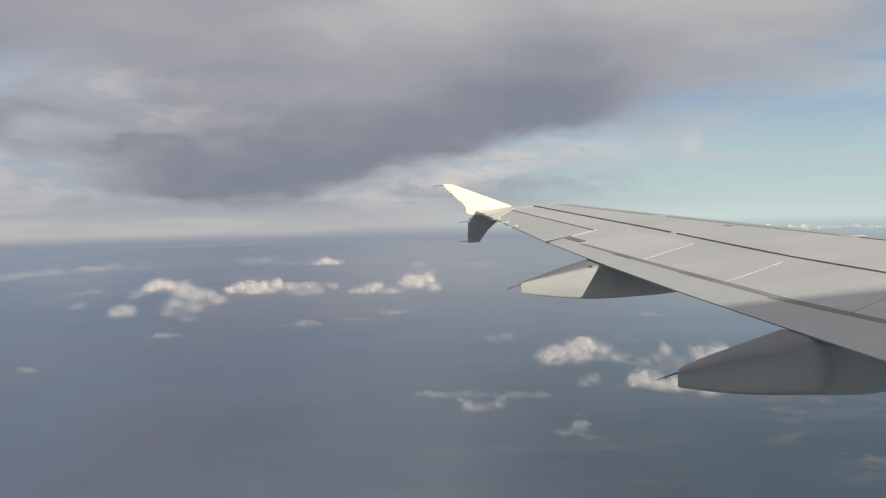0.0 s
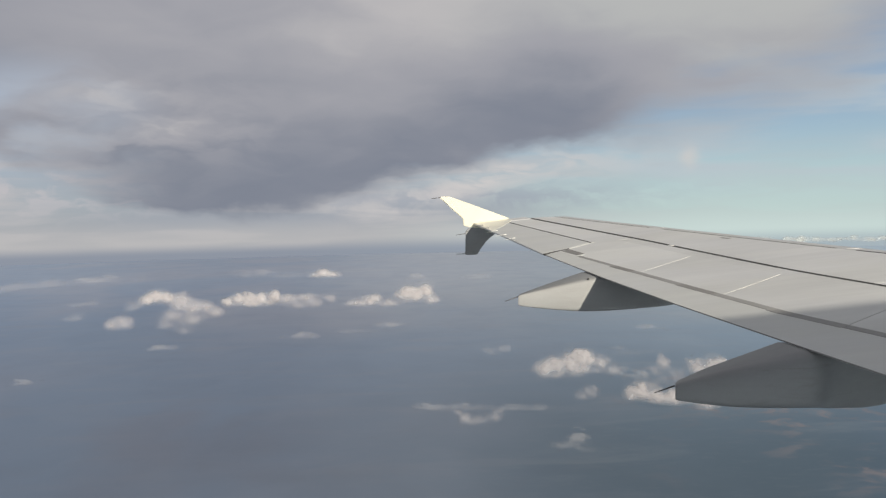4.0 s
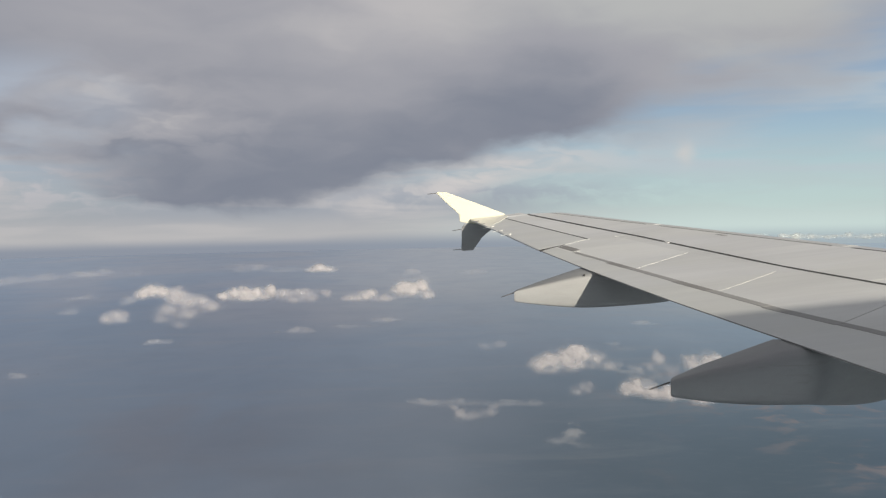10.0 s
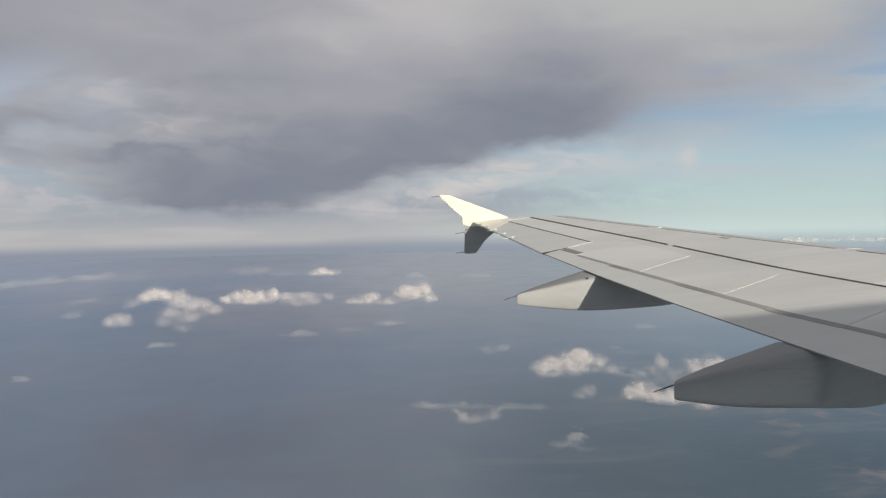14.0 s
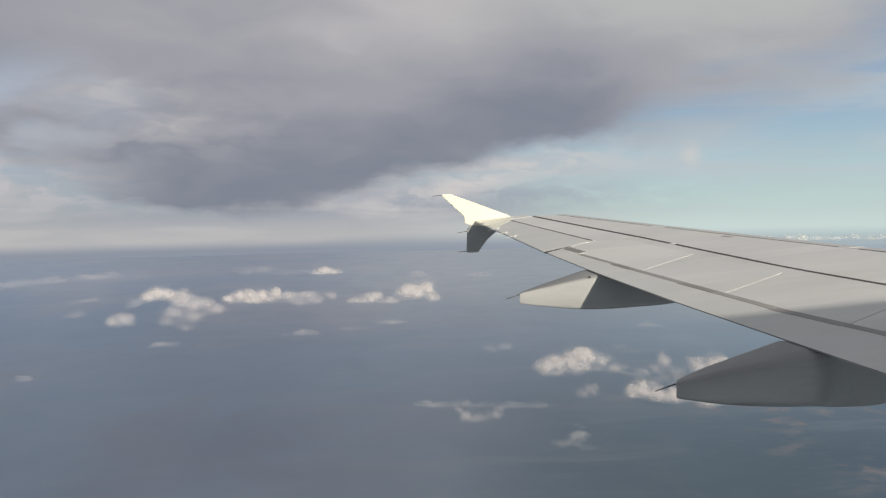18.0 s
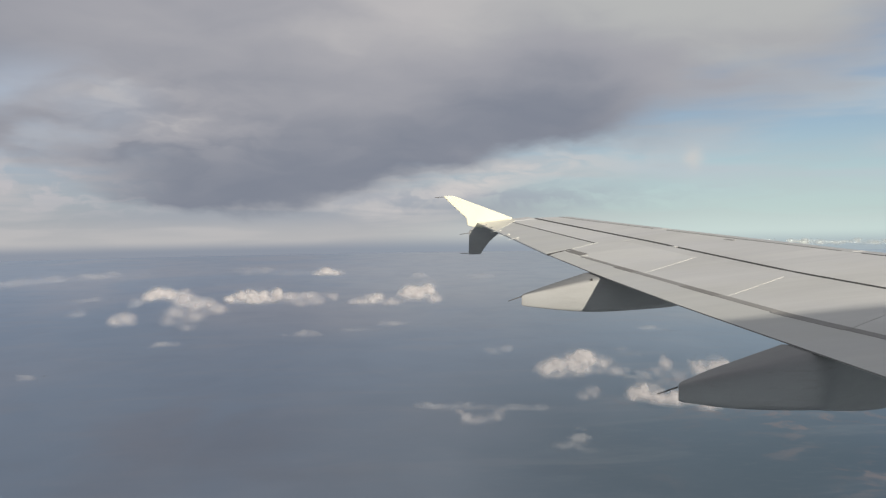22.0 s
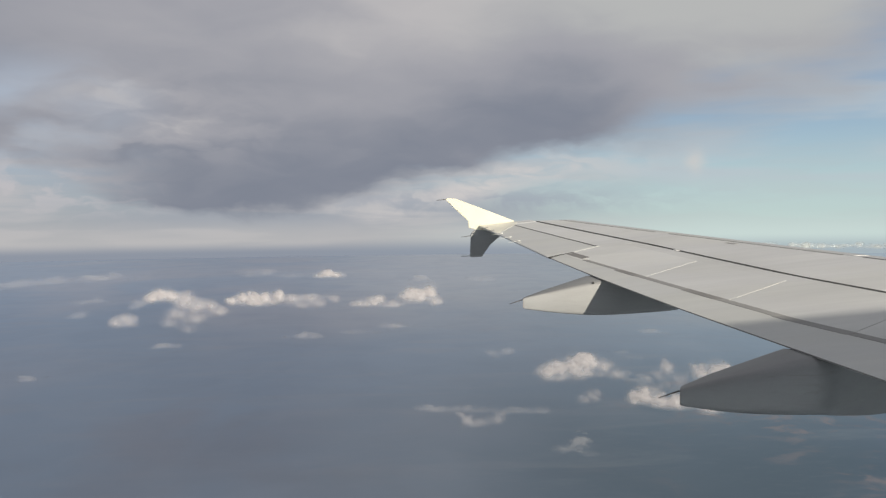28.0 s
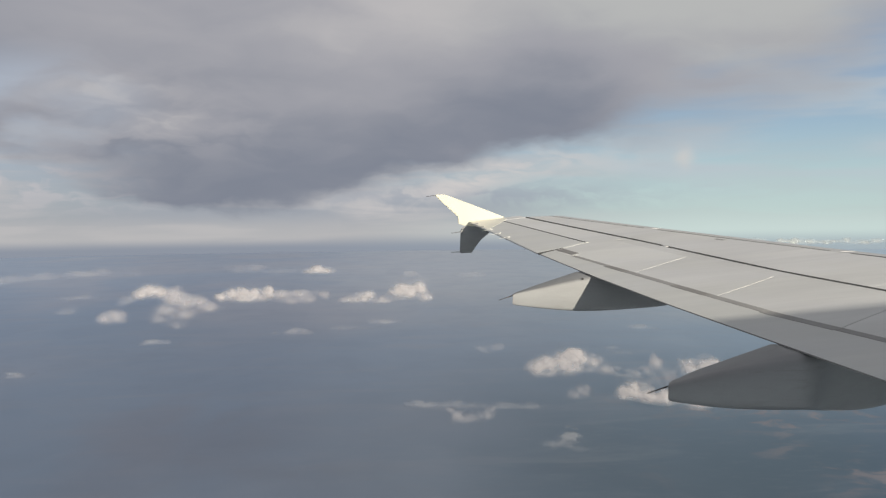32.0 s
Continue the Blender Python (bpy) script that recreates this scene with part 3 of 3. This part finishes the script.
    return lambda y: float(np.interp(y, ys, xs))


TRAIL = line((-0.2, 5.15), (5.92, 3.549), (8.45, 2.887), (10.09, 2.492), (11.75, 2.135), (13.26, 1.858), (14.29, 1.655), (15.2, 1.47))
FLAP_TOP = line((-0.2, 6.65), (6.8, 4.075), (7.72, 3.70), (9.9, 3.02), (11.33, 2.575), (12.2, 2.30))
SPAR = line((-0.2, 8.30), (8.2, 4.895), (9.29, 4.46), (11.89, 3.62), (14.95, 2.497), (15.4, 2.33))
SLAT_TE = line((-0.2, 10.78), (9.5, 5.67), (10.62, 5.085), (12.36, 4.18), (14.88, 2.859), (15.4, 2.58))
NOSE = lambda y: SLAT_TE(y) + 0.30 + 0.014 * max(0.0, 15.0 - y)
HINGE = lambda y: SPAR(y) - 0.24
AIL_TOP = line((11.9, 2.99), (12.18, 2.897), (14.82, 2.05), (15.3, 1.895))


def crown(x, y):
    """Upper skin with the nose of the section turned down."""
    t = (x - SLAT_TE(y)) / max(NOSE(y) - SLAT_TE(y), 0.01)
    return surface(x, y) - (0.045 * t * t + 0.08 * t**6 if t > 0 else 0.0)


aircraft = new("aircraft")
aircraft.matrix_world = BANK
tagged(aircraft, "airliner in flight, its grey wing tipped by a white fence", "aircraft")


def plate(name, low, high, root, tip, mat, parent, label="", thick=0.03, proud=0.0, nx=6, ny=14, bevel=0.006):
    """A skin panel between two spanwise lines; root and tip give the span position at the low and at the high line."""
    ts = sorted({0.0, 1.0, *[i / nx for i in range(nx + 1)]})
    ss = [i / ny for i in range(ny + 1)]
    ts = [0.0, 0.012] + ts[1:-1] + [0.988, 1.0]
    ss = [0.0, 0.006] + ss[1:-1] + [0.994, 1.0]
    bm = bmesh.new()
    top, bottom = [], []
    for t in ts:
        rows_top, rows_bottom = [], []
        for s in ss:
            y0, y1 = root[0] + (root[1] - root[0]) * t, tip[0] + (tip[1] - tip[0]) * t
            y = y0 + (y1 - y0) * s
            x = low(y) + (high(y) - low(y)) * t
            drop = bevel if t in (0.0, 1.0) or s in (0.0, 1.0) else 0.0
            z = crown(x, y) + proud - drop
            rows_top.append(bm.verts.new((x, y, z)))
            rows_bottom.append(bm.verts.new((x, y, z - thick)))
        top.append(rows_top)
        bottom.append(rows_bottom)
    n, k = len(ts), len(ss)
    for i in range(n - 1):
        for j in range(k - 1):
            bm.faces.new((top[i][j], top[i][j + 1], top[i + 1][j + 1], top[i + 1][j]))
            bm.faces.new((bottom[i][j], bottom[i + 1][j], bottom[i + 1][j + 1], bottom[i][j + 1]))
    for i in range(n - 1):
        bm.faces.new((top[i][0], top[i + 1][0], bottom[i + 1][0], bottom[i][0]))
        bm.faces.new((top[i][-1], bottom[i][-1], bottom[i + 1][-1], top[i + 1][-1]))
    for j in range(k - 1):
        bm.faces.new((top[0][j], bottom[0][j], bottom[0][j + 1], top[0][j + 1]))
        bm.faces.new((top[-1][j], top[-1][j + 1], bottom[-1][j + 1], bottom[-1][j]))
    return part(name, bm, mat, parent, label)


def rod(name, a, b, r0, r1, mat, parent, label=""):
    bm = bmesh.new()
    a, b = Vector(a), Vector(b)
    turn = (b - a).to_track_quat("Z", "Y").to_matrix().to_4x4()
    bmesh.ops.create_cone(bm, cap_ends=True, segments=8, radius1=r0, radius2=r1, depth=(b - a).length, matrix=Matrix.Translation((a + b) / 2) @ turn)
    return part(name, bm, mat, parent, label, True)


def wing_core():
    """The closed wing under the panels: dark in the joints, darkened beneath to deepen the shade there."""
    bm = bmesh.new()
    loops = []
    for i in range(40):
        y = -0.1 + (15.16 + 0.1) * i / 39
        te, le = TRAIL(y) + 0.06, NOSE(y)
        if y > 14.6:
            le = min(le, 2.1 + (15.2 - y) / 0.42 + 0.02)
        chord = le - te
        depth = 0.115 * chord
        ring = []
        for k in range(13):
            t = k / 12
            x = te + chord * t
            ring.append((x, y, crown(x, y) - 0.006 - (0.03 if k == 12 else 0)))
        for k in range(11, 0, -1):
            t = k / 12
            x = te + chord * t
            belly = depth * (2.6 * math.sqrt(max(1 - t, 0)) * t ** 0.9 + 0.02) * min(1.0, 0.15 + 2.4 * t)
            ring.append((x, y, crown(min(x, SLAT_TE(y)), y) - 0.008 - 0.022 * min(1.0, 3 * t) - belly * 0.75))
        loops.append([bm.verts.new(p) for p in ring])
    n = len(loops[0])
    for a, b in zip(loops, loops[1:]):
        for k in range(n):
            bm.faces.new((a[k], a[(k + 1) % n], b[(k + 1) % n], b[k]))
    bm.faces.new(loops[0])
    bm.faces.new(loops[-1])
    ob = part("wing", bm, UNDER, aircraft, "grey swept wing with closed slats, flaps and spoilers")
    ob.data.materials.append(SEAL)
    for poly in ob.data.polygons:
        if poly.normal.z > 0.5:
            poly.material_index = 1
    return ob


WING = wing_core()


def build_wing():
    # flap, in two lengths
    low, high = TRAIL, lambda y: FLAP_TOP(y) - 0.052
    plate("flap", low, high, (4.4, 4.4), (11.70, 11.92), GREY_FLAP, WING, "grey outboard flap, retracted", 0.008, 0.0, 5, 30, 0.002)
    plate("flap", low, high, (-0.1, -0.1), (4.36, 4.36), GREY_FLAP, WING, "grey inboard flap, retracted", 0.008, 0.0, 5, 12, 0.002)
    # seal strip in lengths of slightly different width, and a dark strip painting the trailing edge's shade
    for y0, y1, low_rim, mat in ((10.52, 11.36, 0.060, RUBBER), (10.11, 10.515, 0.092, RUBBER_DARK), (9.21, 10.105, 0.080, RUBBER), (8.66, 9.205, 0.097, RUBBER_DARK),
                                 (7.85, 8.655, 0.090, RUBBER), (7.07, 7.845, 0.112, RUBBER), (4.4, 7.065, 0.100, RUBBER), (-0.1, 4.395, 0.097, RUBBER)):
        plate("flap_seal", lambda y: FLAP_TOP(y) - low_rim, lambda y: FLAP_TOP(y) - 0.004, (y0, y0), (y1, y1), mat, WING, "dark grey rubber seal strip", 0.012, 0.004, 2, 10, 0.001)
    plate("flap_rim", lambda y: TRAIL(y) - 0.002, lambda y: TRAIL(y) + 0.003, (-0.1, -0.1), (11.70, 11.70), RUBBER_DARK, WING, "dark strip painted as shade on the trailing edge", 0.007, 0.0005, 1, 40, 0.001)
    # spoilers
    for y0, y1 in ((10.021, 11.36), (8.586, 10.013), (7.108, 8.578), (5.62, 7.101), (3.9, 5.613)):
        plate("spoiler", FLAP_TOP, HINGE, (y0, y0 + 0.53), (y1, y1 + 0.53), GREY, WING, "grey spoiler panel, closed", 0.02, 0.001, 6, 10, 0.002)
    # pale clips, and strips painting the low sun's gleam on the spoiler edges
    for y0, spans in ((10.017, ((0.10, 0.19, 0.011, PALE), (0.27, 0.42, 0.0010, EDGE), (0.44, 0.58, 0.0013, EDGE), (0.60, 0.93, 0.0015, EDGE))), (8.582, ((0.12, 0.19, 0.007, PALE), (0.22, 0.52, 0.0013, EDGE), (0.56, 0.80, 0.0019, EDGE), (0.81, 0.97, 0.0013, EDGE)))):
        for t0, t1, half, mat in spans:
            def along(t):
                return lambda y: FLAP_TOP(y) + (HINGE(y) - FLAP_TOP(y)) * t
            plate("spoiler_edge", along(t0), along(t1), (y0 + 0.53 * t0 - half, y0 + 0.53 * t1 - half), (y0 + 0.53 * t0 + half, y0 + 0.53 * t1 + half), mat, WING, "pale clips and sun gleam painted along the spoiler edge", 0.02, 0.0016, 8, 1, 0.0)
    plate("hinge_cover", lambda y: HINGE(y) - 0.008, lambda y: SPAR(y) - 0.035, (-0.1, -0.1), (12.12, 12.12), GREY, WING, "", 0.02, -0.002, 2, 24, 0.0)
    plate("root_panel", FLAP_TOP, HINGE, (-0.1, -0.1), (3.87, 4.4), GREY, WING, "", 0.02, 0.0, 4, 8, 0.003)
    plate("spar_seal", lambda y: SPAR(y) - 0.034, lambda y: SPAR(y) + 0.029, (-0.1, -0.1), (15.0, 15.0), SEAL, WING, "black sealant line along the wing", 0.012, -0.002, 1, 40, 0.001)
    for y0, y1, half, mat in ((-0.1, 9.77, 0.015, SEAL), (9.77, 10.0, 0.012, GREY), (10.0, 12.55, 0.014, RUBBER_DARK), (12.55, 12.79, 0.014, GREY), (12.79, 14.84, 0.013, RUBBER_DARK)):
        plate("slat_seal", lambda y: SLAT_TE(y) - half, lambda y: SLAT_TE(y) + half, (y0, y0), (y1, y1), mat, WING, "sealant line behind the slats", 0.012, -0.001, 1, 20, 0.001)
    plate("aileron_seal", lambda y: AIL_TOP(y) + 0.003, lambda y: AIL_TOP(y) + 0.034, (12.16, 12.16), (14.82, 14.82), SEAL, WING, "black sealant line ahead of the aileron", 0.012, -0.002, 1, 20, 0.001)
    # outer fixed panels and the dark recess beside the last spoiler
    plate("recess_cover", lambda y: FLAP_TOP(y) - 0.02, lambda y: FLAP_TOP(y) + 0.11, (11.42, 11.47), (11.83, 11.88), RUBBER_DARK, WING, "dark grey recessed cover", 0.01, 0.005, 2, 3, 0.001)
    plate("fixed_panel", lambda y: FLAP_TOP(y) - 0.06, lambda y: FLAP_TOP(y) + 0.125, (11.37, 11.40), (11.92, 11.99), GREY, WING, "", 0.012, 0.001, 2, 3, 0.0)
    plate("fixed_panel", lambda y: FLAP_TOP(y) + 0.12, HINGE, (11.365, 11.895), (11.99, 12.34), GREY, WING, "", 0.02, 0.001, 5, 5, 0.001)
    plate("fixed_panel", lambda y: AIL_TOP(y) + 0.035, lambda y: SPAR(y) - 0.035, (12.16, 12.13), (14.93, 14.93), GREY, WING, "", 0.02, -0.003, 4, 16, 0.0)
    plate("tip_panel", lambda y: AIL_TOP(y) + 0.0, lambda y: SPAR(y) - 0.0, (14.945, 14.945), (15.19, 15.19), GREY, WING, "", 0.02, 0.0, 4, 4, 0.003)
    plate("aileron", TRAIL, AIL_TOP, (11.82, 12.20), (14.55, 14.82), GREY_FLAP, WING, "grey aileron, level with the wing", 0.016, 0.0, 6, 18, 0.004)
    def inner_end(t):
        return lambda y: TRAIL(y) + (AIL_TOP(y) - TRAIL(y)) * t
    plate("aileron_gap", inner_end(0.0), inner_end(0.48), (11.735, 11.925), (11.79, 11.955), SEAL, WING, "dark gap at the inner end of the aileron", 0.02, 0.0035, 6, 1, 0.0)
    # sun caught on the aileron's inner edge, painted as a pale strip
    plate("aileron_edge", inner_end(0.46), inner_end(1.05), (11.925, 12.165), (11.94, 12.178), PALE, WING, "pale strip painted as sun on the aileron edge", 0.02, 0.003, 6, 1, 0.0)
    plate("tip_panel", TRAIL, AIL_TOP, (14.57, 14.835), (15.19, 15.19), GREY, WING, "", 0.02, 0.0, 4, 4, 0.003)
    plate("tip_cuff", TRAIL, lambda y: AIL_TOP(y) + 0.17, (14.12, 15.02), (15.185, 15.185), CUFF, WING, "pale painted root of the tip fence", 0.012, 0.004, 6, 6, 0.001)
    plate("access_cover", lambda y: SLAT_TE(y) - 0.16, lambda y: SLAT_TE(y) - 0.11, (11.28, 11.28), (11.42, 11.42), RUBBER, WING, "small dark access cover", 0.012, 0.004, 2, 2, 0.001)
    plate("access_cover", lambda y: SPAR(y) - 0.03, lambda y: SPAR(y) + 0.012, (11.28, 11.28), (11.36, 11.36), EDGE, WING, "small pale clip across the sealant", 0.012, 0.003, 2, 2, 0.001)
    # wing box skin in two long panels, slats ahead of it
    tip_lo, tip_hi = 15.03, 14.86
    plate("skin_panel", lambda y: SPAR(y) + 0.03, lambda y: SLAT_TE(y) - 0.015, (-0.1, -0.1), (8.28, 8.28), GREY, WING, "", 0.02, 0.0, 8, 16, 0.003)
    plate("skin_panel", lambda y: SPAR(y) + 0.03, lambda y: SLAT_TE(y) - 0.015, (8.284, 8.284), (tip_lo, tip_hi), GREY, WING, "", 0.02, 0.0, 8, 30, 0.003)
    for y0, y1 in ((0.2, 3.4), (3.42, 6.7), (6.72, 9.88), (9.89, 12.66), (12.67, 14.80)):
        plate("slat", lambda y: SLAT_TE(y) + 0.016, NOSE, (y0, y0), (y1, y1 - 0.05), SLAT, WING, "pale metal leading-edge slat, closed", 0.03, 0.002, 10, 14, 0.003)


def loft(name, sections, mat, parent, label, power=4.0, count=28):
    """A canoe body: sections of x, inner y, outer y, bottom, top at the inner and at the outer side, how far the outer side lies ahead, and how far the inner side tucks in at the bottom."""
    bm = bmesh.new()
    loops = []
    for x, y0, y1, zb, z0, z1, rake, lean in sections:
        ring = []
        for k in range(count):
            a = math.tau * k / count
            c, s = math.cos(a), math.sin(a)
            u = math.copysign(abs(c) ** (2 / power), c)
            v = math.copysign(abs(s) ** (2 / power), s)
            zt = z0 + (z1 - z0) * (u + 1) / 2
            ring.append(bm.verts.new((x + rake * (u + 1) / 2, (y0 + y1) / 2 + u * (y1 - y0) / 2 + lean * (1 - u) * (1 - v) / 4, (zb + zt) / 2 + v * (zt - zb) / 2)))
        loops.append(ring)
    for a, b in zip(loops, loops[1:]):
        for k in range(count):
            bm.faces.new((a[k], a[(k + 1) % count], b[(k + 1) % count], b[k]))
    bm.faces.new(loops[0])
    bm.faces.new(loops[-1])
    ob = part(name, bm, mat, parent, label, True)
    ob.data.set_sharp_from_angle(angle=radians(50))
    return ob


def smooth_line(points, x):
    """A gentle curve through the points."""
    xs, zs = [p[0] for p in points], [p[1] for p in points]
    i = min(max(int(np.searchsorted(xs, x)) - 1, 0), len(xs) - 2)
    slope = [(zs[min(k + 1, len(xs) - 1)] - zs[max(k - 1, 0)]) / (xs[min(k + 1, len(xs) - 1)] - xs[max(k - 1, 0)]) for k in range(len(xs))]
    h = xs[i + 1] - xs[i]
    t = min(max((x - xs[i]) / h, 0), 1)
    return ((2 * t**3 - 3 * t**2 + 1) * zs[i] + (t**3 - 2 * t**2 + t) * h * slope[i] + (-2 * t**3 + 3 * t**2) * zs[i + 1] + (t**3 - t**2) * h * slope[i + 1])


def fairing(y_in, y1, keel, ridge_in, ridge_out, tail_pinch, power, taper=0.0, tuck=0.0):
    """A flap-track fairing hung under the trailing edge, blunt at its tail."""
    x0, x1 = keel[0][0], keel[-1][0]
    sections = []
    long = x1 - x0
    steps = [0, 0.003 / long, 0.010 / long, 0.022 / long, 0.04 / long] + [0.04 / long + (1 - 0.04 / long) * i / 34 for i in range(1, 35)]
    for s in steps:
        x = x0 + long * s
        # the fixed front part draws in ahead of the trailing edge
        ahead = max(0.0, x - TRAIL(y_in) - 0.02)
        y0 = y_in + taper * (math.hypot(ahead, 0.05) - 0.05)
        lean = tuck * min(1.0, ahead / 0.22)
        zb = smooth_line(keel, x) * (y0 + 1.15 * lean) / y_in
        width = max(0.12 + lean, y1 - y_in - 1.4 * (y0 - y_in)) * (1 - (1 - tail_pinch) * max(0.0, 1 - (x - x0) / 0.9))
        near = (y0 + width) / y1
        zi, zo = smooth_line(ridge_in, x), smooth_line(ridge_out, x / near) * near
        # tuck the top under the wing ahead of the trailing edge
        for_in, for_out = x - TRAIL(y0) - 0.03, x - TRAIL(y0 + width) - 0.03
        if for_in > 0:
            zi = surface(x, y0) - 0.015 - 0.03 * min(1.0, for_in / 0.15)
        if s > 0.75:
            width *= math.sqrt(max(0.02, 1 - ((s - 0.75) / 0.25) ** 2))
        if for_out > 0:
            zo = surface(x, y0 + width) - 0.015 - 0.03 * min(1.0, for_out / 0.15)
        end = min(1.0, 0.84 + 0.16 * math.sqrt(min(1.0, (x - x0) / 0.04)))
        mid = (zb + zi) / 2
        zb, zi, zo = mid + (zb - mid) * end, mid + (zi - mid) * end, mid + (zo - mid) * end
        sections.append((x, y0, y0 + width, zb, zi, max(zo, zb + 0.03), 1.1 * width * x0 / y_in * max(0.0, 1 - (x - x0) / 0.3), lean))
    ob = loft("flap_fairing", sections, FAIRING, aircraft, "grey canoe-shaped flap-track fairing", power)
    # dark rim of the tail cap
    ob.data.materials.append(RUBBER_DARK)
    for poly in ob.data.polygons:
        if len(poly.vertices) == 4 and max(poly.vertices) < 28 * 3:
            poly.material_index = 1
    return ob


def build_fairings():
    outer = fairing(10.093, 10.53, [(1.518, -0.932), (1.943, -0.984), (2.39, -1.014), (2.944, -0.991), (3.444, -0.944), (4.3, -0.76)],
                    [(1.518, -0.800), (2.368, -0.612), (2.5, -0.60)], [(1.40, -0.879), (1.585, -0.816), (2.329, -0.563), (2.7, -0.437)], 0.35, 10.0)
    inner = fairing(6.567, 7.02, [(2.237, -1.380), (2.695, -1.447), (3.156, -1.476), (3.621, -1.472), (4.2, -1.440), (5.6, -1.12)],
                    [(2.237, -1.238), (3.3, -1.02), (3.4, -1.0)], [(2.20, -1.352), (2.39, -1.275), (3.342, -0.925), (3.6, -0.836)], 0.35, 5.0, 0.30, 0.14)
    bm = bmesh.new()
    bmesh.ops.create_uvsphere(bm, u_segments=10, v_segments=6, radius=0.014, matrix=Matrix.Translation((2.368, 10.088, -0.617)) @ Matrix.Diagonal((1, 0.5, 1, 1)))
    part("hinge_bolt", bm, SEAL, outer, "small black hinge bolt", True)
    rod("discharger", (1.53, 10.15, -0.822), (1.361, 10.15, -0.878), 0.006, 0.004, ROD, outer, "thin static discharger")
    rod("discharger", (2.25, 6.62, -1.265), (2.083, 6.62, -1.320), 0.007, 0.004, ROD, inner, "thin static discharger")


def sheet(name, outline, y, thick, mat, label, lean=0.0, smooth=0.008):
    """An upright plate from an outline in x and z, with rounded rims."""
    bm = bmesh.new()
    z0 = 0.15
    ring = [bm.verts.new((x, y + (z - z0) * lean, z)) for x, z in outline]
    face = bm.faces.new(ring)
    made = bmesh.ops.extrude_face_region(bm, geom=[face])
    for v in made["geom"]:
        if isinstance(v, bmesh.types.BMVert):
            v.co.y += thick
    bmesh.ops.bevel(bm, geom=list(bm.edges), offset=smooth, segments=2, affect="EDGES")
    return part(name, bm, mat, aircraft, label)


def build_fence():
    upper = [(2.12, 0.185), (1.80, 0.305), (1.40, 0.452), (1.053, 0.578), (0.90, 0.580), (0.876, 0.562), (1.055, 0.390), (1.285, 0.182), (1.297, 0.055), (1.40, 0.03), (1.62, 0.005), (1.95, 0.07)]
    lower = [(1.95, 0.03), (1.40, 0.02), (1.335, -0.045), (1.325, -0.46), (1.34, -0.47), (1.535, -0.462), (1.60, -0.365), (1.69, -0.24), (1.79, -0.15), (1.88, -0.08)]
    top_fence = sheet("upper_fence", upper, 15.15, 0.045, WHITE, "white upper wingtip fence, sunlit")
    # the wing's shade on the lower fence is put into its darker grey
    low_fence = sheet("lower_fence", lower, 15.15, 0.045, FAIRING, "lower wingtip fence, its shade painted in as dark grey")
    rod("discharger", (0.89, 15.17, 0.563), (0.72, 15.17, 0.545), 0.006, 0.004, ROD, top_fence, "thin dark discharger")
    rod("discharger", (1.33, 15.17, -0.085), (1.165, 15.17, -0.11), 0.006, 0.004, ROD, low_fence, "thin dark discharger")
    rod("discharger", (1.33, 15.17, -0.445), (1.17, 15.17, -0.455), 0.006, 0.004, ROD, low_fence, "thin dark discharger")
    for y in (14.05, 13.62, 13.2):
        x = TRAIL(y)
        base = rod("discharger", (x + 0.07, y, surface(x + 0.07, y) + 0.014), (x + 0.01, y, surface(x + 0.01, y) + 0.010), 0.009, 0.005, ROD_PALE, WING, "pale static discharger")
        rod("wick", (x, y, surface(x, y) + 0.010), (x - 0.12, y - 0.01, surface(x, y) - 0.012), 0.004, 0.0025, ROD_PALE, base, "thin pale wick")
    for y in (14.78, 14.45):
        x = TRAIL(y)
        rod("discharger", (x + 0.05, y, surface(x + 0.05, y) + 0.010), (x - 0.08, y, surface(x, y) - 0.004), 0.007, 0.005, RUBBER_DARK, WING, "short dark static discharger")


def build_fuselage():
    """Plain round unseen body beside the window; dark and pitched to shape the shade on the inner wing."""
    bm = bmesh.new()
    loops = []
    for x, k in ((-17, 0.1), (-14, 0.5), (-10, 0.85), (-7, 1), (0, 1), (8, 1), (14, 1), (16.5, 0.93), (18.5, 0.72), (20, 0.35), (20.5, 0.05)):
        loops.append([bm.verts.new((x, -1.99 + 1.95 * k * math.cos(a * math.tau / 64), -0.33 + 0.08 * (x - 8.2) + 1.95 * k * math.sin(a * math.tau / 64) + (1 - k) * (0.7 if x < 0 else -0.4))) for a in range(64)])
    for a, b in zip(loops, loops[1:]):
        for k in range(64):
            bm.faces.new((a[k], a[(k + 1) % 64], b[(k + 1) % 64], b[k]))
    bm.faces.new(loops[0])
    bm.faces.new(loops[-1])
    part("fuselage", bm, HULL, aircraft, "plain fuselage body, darkened to bounce less light", True)


build_wing()
build_fairings()
build_fence()
build_fuselage()
